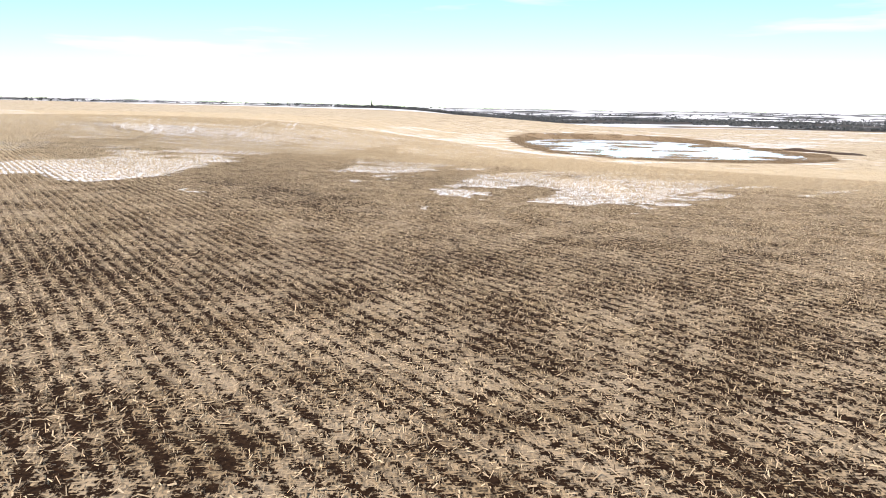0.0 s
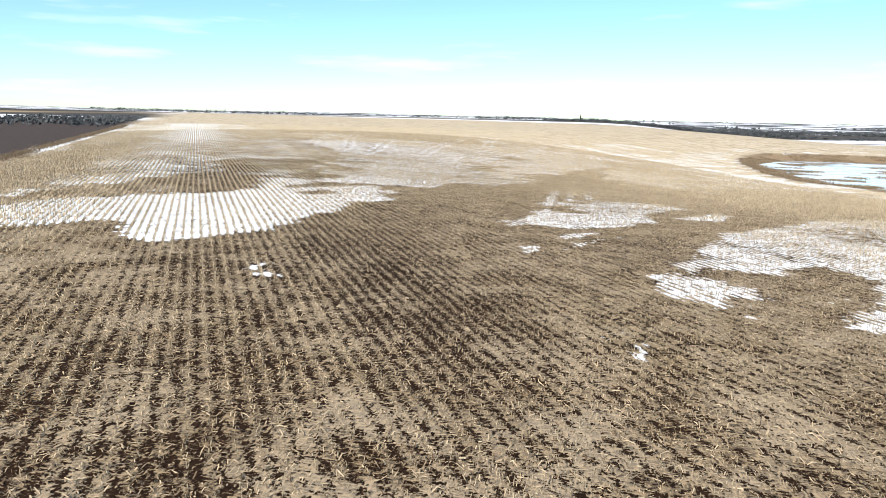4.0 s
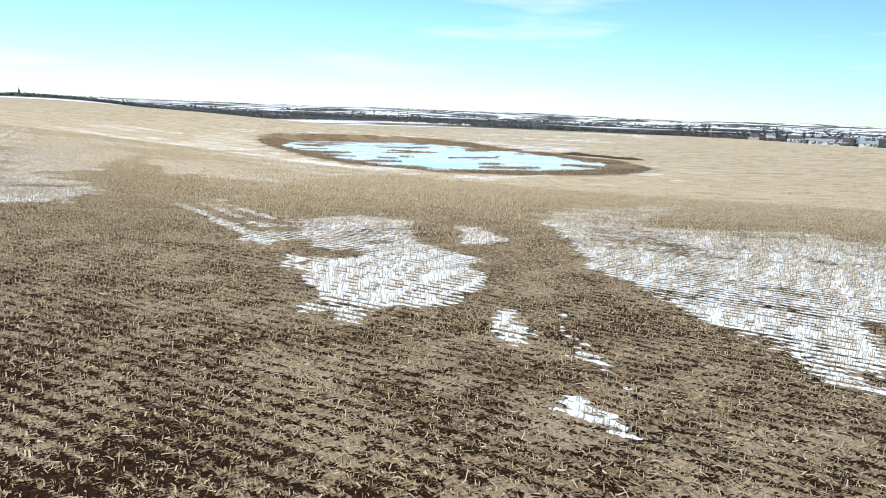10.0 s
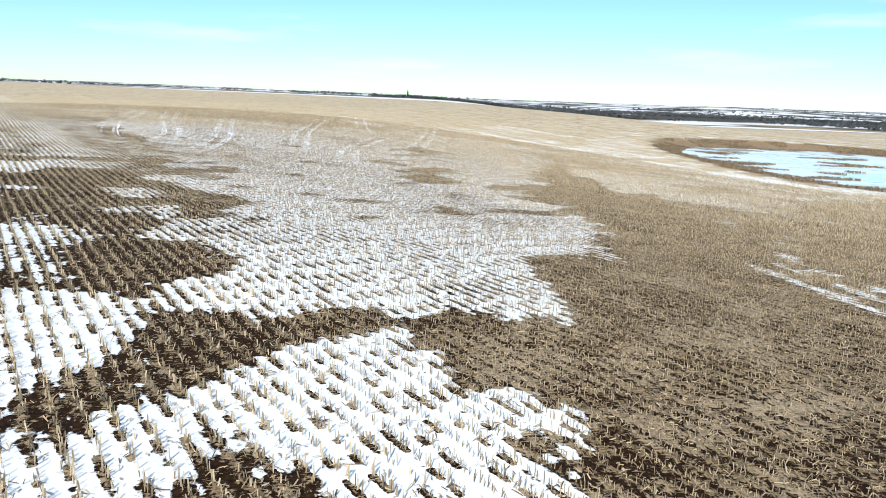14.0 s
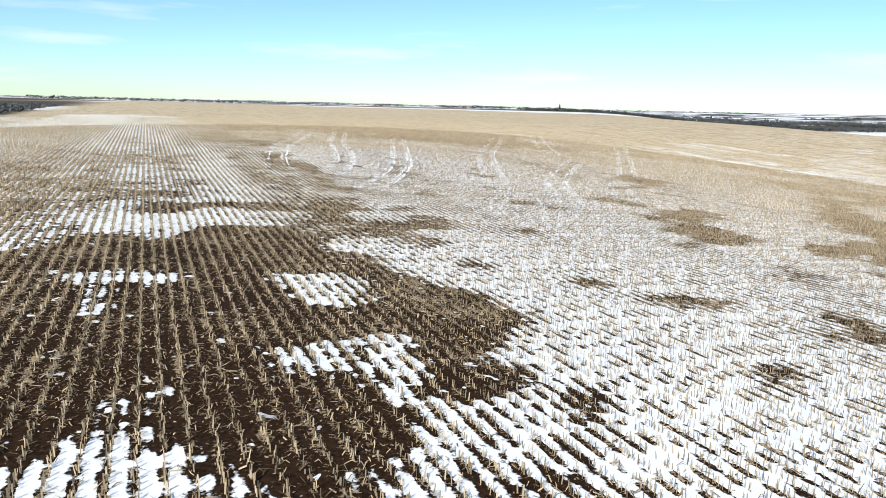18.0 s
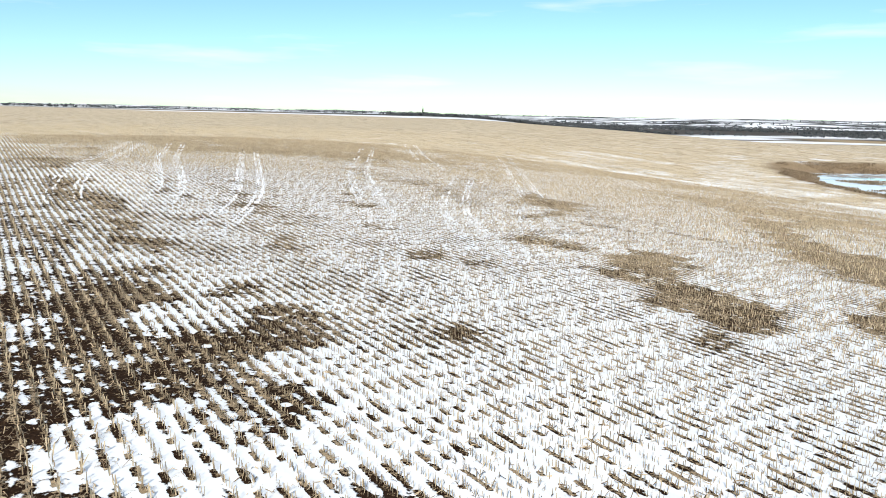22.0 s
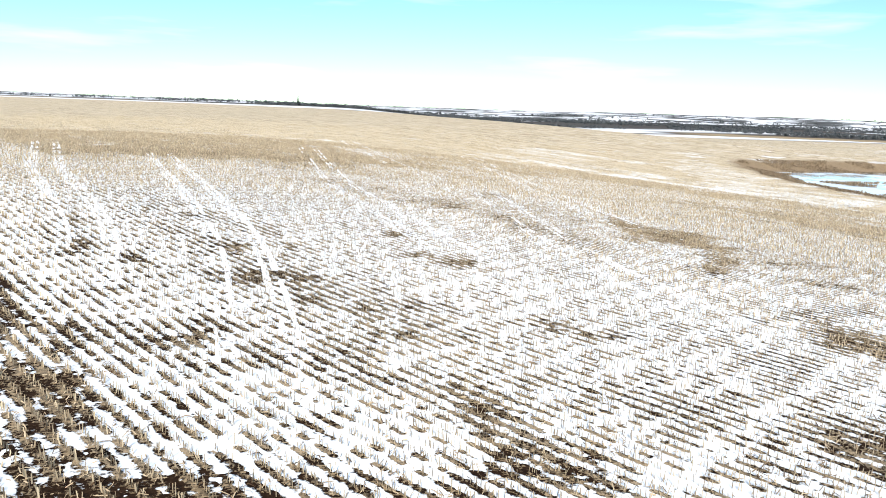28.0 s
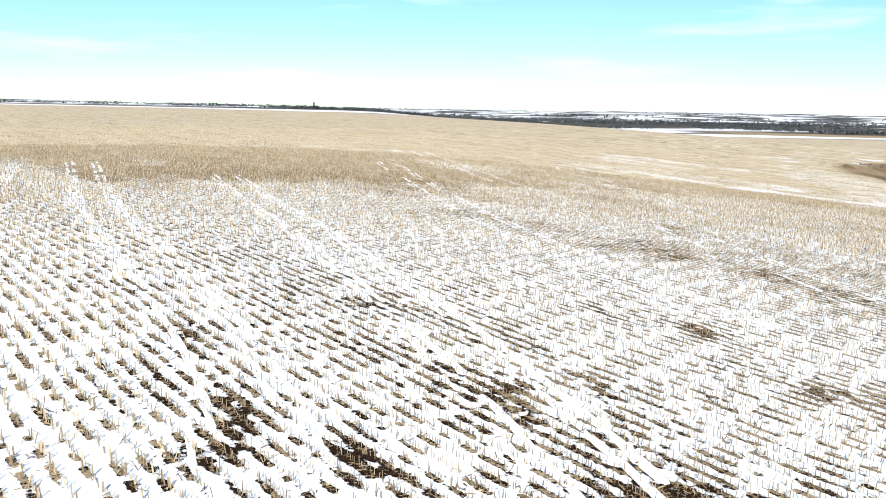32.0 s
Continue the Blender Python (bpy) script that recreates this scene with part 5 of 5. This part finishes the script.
def building(name, x, y, turn, l, w, h, rise, wall, roof, label, windows=2, big_door=False):
    t = thing(name, x, y, turn, label, name.replace("_", " "), sink=0.2)
    bm = bmesh.new()
    l2, w2 = l / 2, w / 2
    box(bm, -l2, l2, -w2, w2, 0, h)
    for sx in (-l2, l2):                                       # gables
        a, b, c2 = bm.verts.new((sx, -w2, h)), bm.verts.new((sx, w2, h)), bm.verts.new((sx, 0, h + rise))
        bm.faces.new((a, b, c2))
    part("wall", bm, wall, t)
    bm = bmesh.new()
    for sg in (-1, 1):                                         # two roof slabs with eaves
        e = 0.35
        vs = [bm.verts.new(p) for p in ((-l2 - e, sg * (w2 + e), h - e * rise / w2), (l2 + e, sg * (w2 + e), h - e * rise / w2), (l2 + e, 0, h + rise), (-l2 - e, 0, h + rise))]
        top = [bm.verts.new((v.co.x, v.co.y, v.co.z + 0.15)) for v in vs]
        bm.faces.new(vs)
        bm.faces.new(top)
        for i in range(4):
            bm.faces.new((vs[i], vs[(i + 1) % 4], top[(i + 1) % 4], top[i]))
    part("roof", bm, roof, t)
    for i in range(windows):
        px = -l2 + (i + 1) * l / (windows + 1)
        for sg in (-1, 1):
            p = part("window", box(bmesh.new(), px - 0.55, px + 0.55, sg * w2 - 0.05, sg * w2 + 0.05, 1.1, 2.2), m_white, t)
            part("pane", box(bmesh.new(), px - 0.45, px + 0.45, sg * w2 - 0.07, sg * w2 + 0.07, 1.2, 2.1), m_glass, p)
    dw = 1.6 if big_door else 0.5
    part("door", box(bmesh.new(), -l2 - 0.06, -l2 + 0.06, -dw, dw, 0.1, min(h - 0.2, 3.2 if big_door else 2.1)), m_grey, t)
    return t


def silo(x, y, r, h):
    t = thing("grain_bin", x, y, 0, "round galvanised steel grain bin with a conical roof", "grain bin", "grain bins", sink=0.2)
    bm = bmesh.new()
    bmesh.ops.create_cone(bm, cap_ends=True, segments=20, radius1=r, radius2=r, depth=h, matrix=Matrix.Translation((0, 0, h / 2)))
    part("wall", bm, m_steel, t)
    bm = bmesh.new()
    bmesh.ops.create_cone(bm, cap_ends=True, segments=20, radius1=r * 1.04, radius2=0.3, depth=r * 0.6, matrix=Matrix.Translation((0, 0, h + r * 0.3)))
    part("roof", bm, m_tin, t)


def limb(bm, a, b, r0, r1, n=5):
    d = (b - a)
    q = d.to_track_quat("Z", "Y").to_matrix()
    rings = []
    for p, r in ((a, r0), (b, r1)):
        rings.append([bm.verts.new(p + q @ Vector((r * math.cos(i * 2 * math.pi / n), r * math.sin(i * 2 * math.pi / n), 0))) for i in range(n)])
    for i in range(n):
        bm.faces.new((rings[0][i], rings[0][(i + 1) % n], rings[1][(i + 1) % n], rings[1][i]))


def bare_tree(x, y, h, seed):
    r = random.Random(seed)
    t = thing("bare_tree", x, y, r.uniform(0, 360), "leafless poplar with a fine grey crown", "tree", "trees by the farmyard", sink=0.2)
    bm, tw = bmesh.new(), bmesh.new()
    limb(bm, Vector((0, 0, 0)), Vector((0.1, 0, h * 0.55)), h * 0.02, h * 0.011, 7)
    for i in range(11):
        z0 = h * r.uniform(0.2, 0.55)
        a = r.uniform(0, 6.28)
        p0 = Vector((0.1 * z0 / h, 0, z0))
        p1 = p0 + Vector((math.cos(a) * h * 0.16, math.sin(a) * h * 0.16, h * r.uniform(0.18, 0.4)))
        limb(bm, p0, p1, h * 0.008, h * 0.004, 4)
        for j in range(22):
            b = r.uniform(0, 6.28)
            s = p0.lerp(p1, r.uniform(0.35, 1))
            limb(tw, s, s + Vector((math.cos(b) * h * 0.07, math.sin(b) * h * 0.07, h * r.uniform(0.04, 0.13))), 0.06, 0.02, 3)
    part("trunk", bm, m_bark, t)
    part("crown", tw, m_brush, t)


def spruce(x, y, h):
    t = thing("spruce", x, y, 20, "lone dark green spruce on the skyline", "tree", sink=0.3)
    bm, nd = bmesh.new(), bmesh.new()
    limb(bm, Vector((0, 0, 0)), Vector((0, 0, h)), h * 0.02, 0.03, 8)
    r = random.Random(5)
    for k in range(34):
        f = k / 33
        z0, reach = h * (0.08 + 0.9 * f), h * 0.23 * (1 - f) ** 0.8 + 0.15
        for j in range(9):
            a = r.uniform(0, 6.28)
            q = reach * r.uniform(0.7, 1.1)
            tip = Vector((math.cos(a) * q, math.sin(a) * q, z0 - q * 0.35))
            side = Vector((-math.sin(a), math.cos(a), 0)) * q * 0.28
            nd.faces.new([nd.verts.new(v) for v in (Vector((0, 0, z0)), tip * 0.6 + Vector((0, 0, z0)) * 0.4 + side, tip, tip * 0.6 + Vector((0, 0, z0)) * 0.4 - side)])
    part("trunk", bm, m_bark, t)
    part("needles", nd, m_needle, t)


spruce(3.5, 1197, 15)

building("barn", 396, 287, -60, 17, 7, 2.6, 1.0, m_white, m_tin, "long low white barn with a pale metal roof", 4, True)
building("shed", 411, 288, -55, 12, 7, 3.0, 1.6, m_grey, m_roof, "grey wooden shed with a dark roof", 1, True)
building("house", 392, 304, -50, 8, 6, 2.8, 1.6, m_white, m_roof, "white farmhouse with a dark pitched roof", 3)
building("shed", 389, 318, -40, 5, 4, 2.2, 1.2, m_red, m_tin, "small red shed with a metal roof", 1)
building("shed", 399, 264, -62, 9, 6, 2.5, 1.2, m_white, m_tin, "white machine shed with a metal roof", 2, True)
building("barn", 404, 251, -40, 11, 7, 2.8, 1.6, m_grey, m_roof, "weathered grey barn with a dark roof", 2, True)
building("shed", 384, 327, -30, 7, 5, 2.5, 1.3, m_grey, m_roof, "low grey shed beside the farm lane", 1)
building("house", 398, 238, -65, 10, 8, 3.2, 1.8, m_grey, m_tin, "grey bungalow with a pale roof", 2)
building("shed", 394, 296, -65, 6, 5, 2.4, 1.0, m_grey, m_tin, "little grey shed with a tin roof", 1)
silo(410, 274, 2.4, 4.4)
silo(415, 269, 2.4, 4.4)
rt = random.Random(9)
for i in range(34):
    f = i / 33
    bare_tree(375 + 30 * f + rt.uniform(-6, 28), 352 - 130 * f + rt.uniform(-12, 12), rt.uniform(5, 9), i)
for i in range(6):
    bare_tree(360 + i * 3 + rt.uniform(-3, 3), 366 - i * 2 + rt.uniform(-4, 4), rt.uniform(7, 10), 50 + i)

# dark earth bank at the slough's end
bx, by = np.meshgrid(np.linspace(-1, 1, 61), np.linspace(-1, 1, 21), indexing="ij")
X, Y = 159 - 7 * bx + 2.6 * by, 231 + 14 * bx + 1.2 * by
Z = land(X, Y) - 0.1 + np.clip(1 - by**2, 0, 1) * np.clip(1 - bx**4, 0, 1) * (0.35 + 0.7 * fuzz(X, Y, 3, 91) + 0.4 * fuzz(X, Y, 0.9, 92))
bank = tagged(new("earth_bank", build("earth_bank", np.stack([X, Y, Z], -1).reshape(-1, 3), grid_faces(*X.shape), True)), "dark dug-out earth bank beside the slough", "earth bank")
bank.data.materials.append(m_earth)
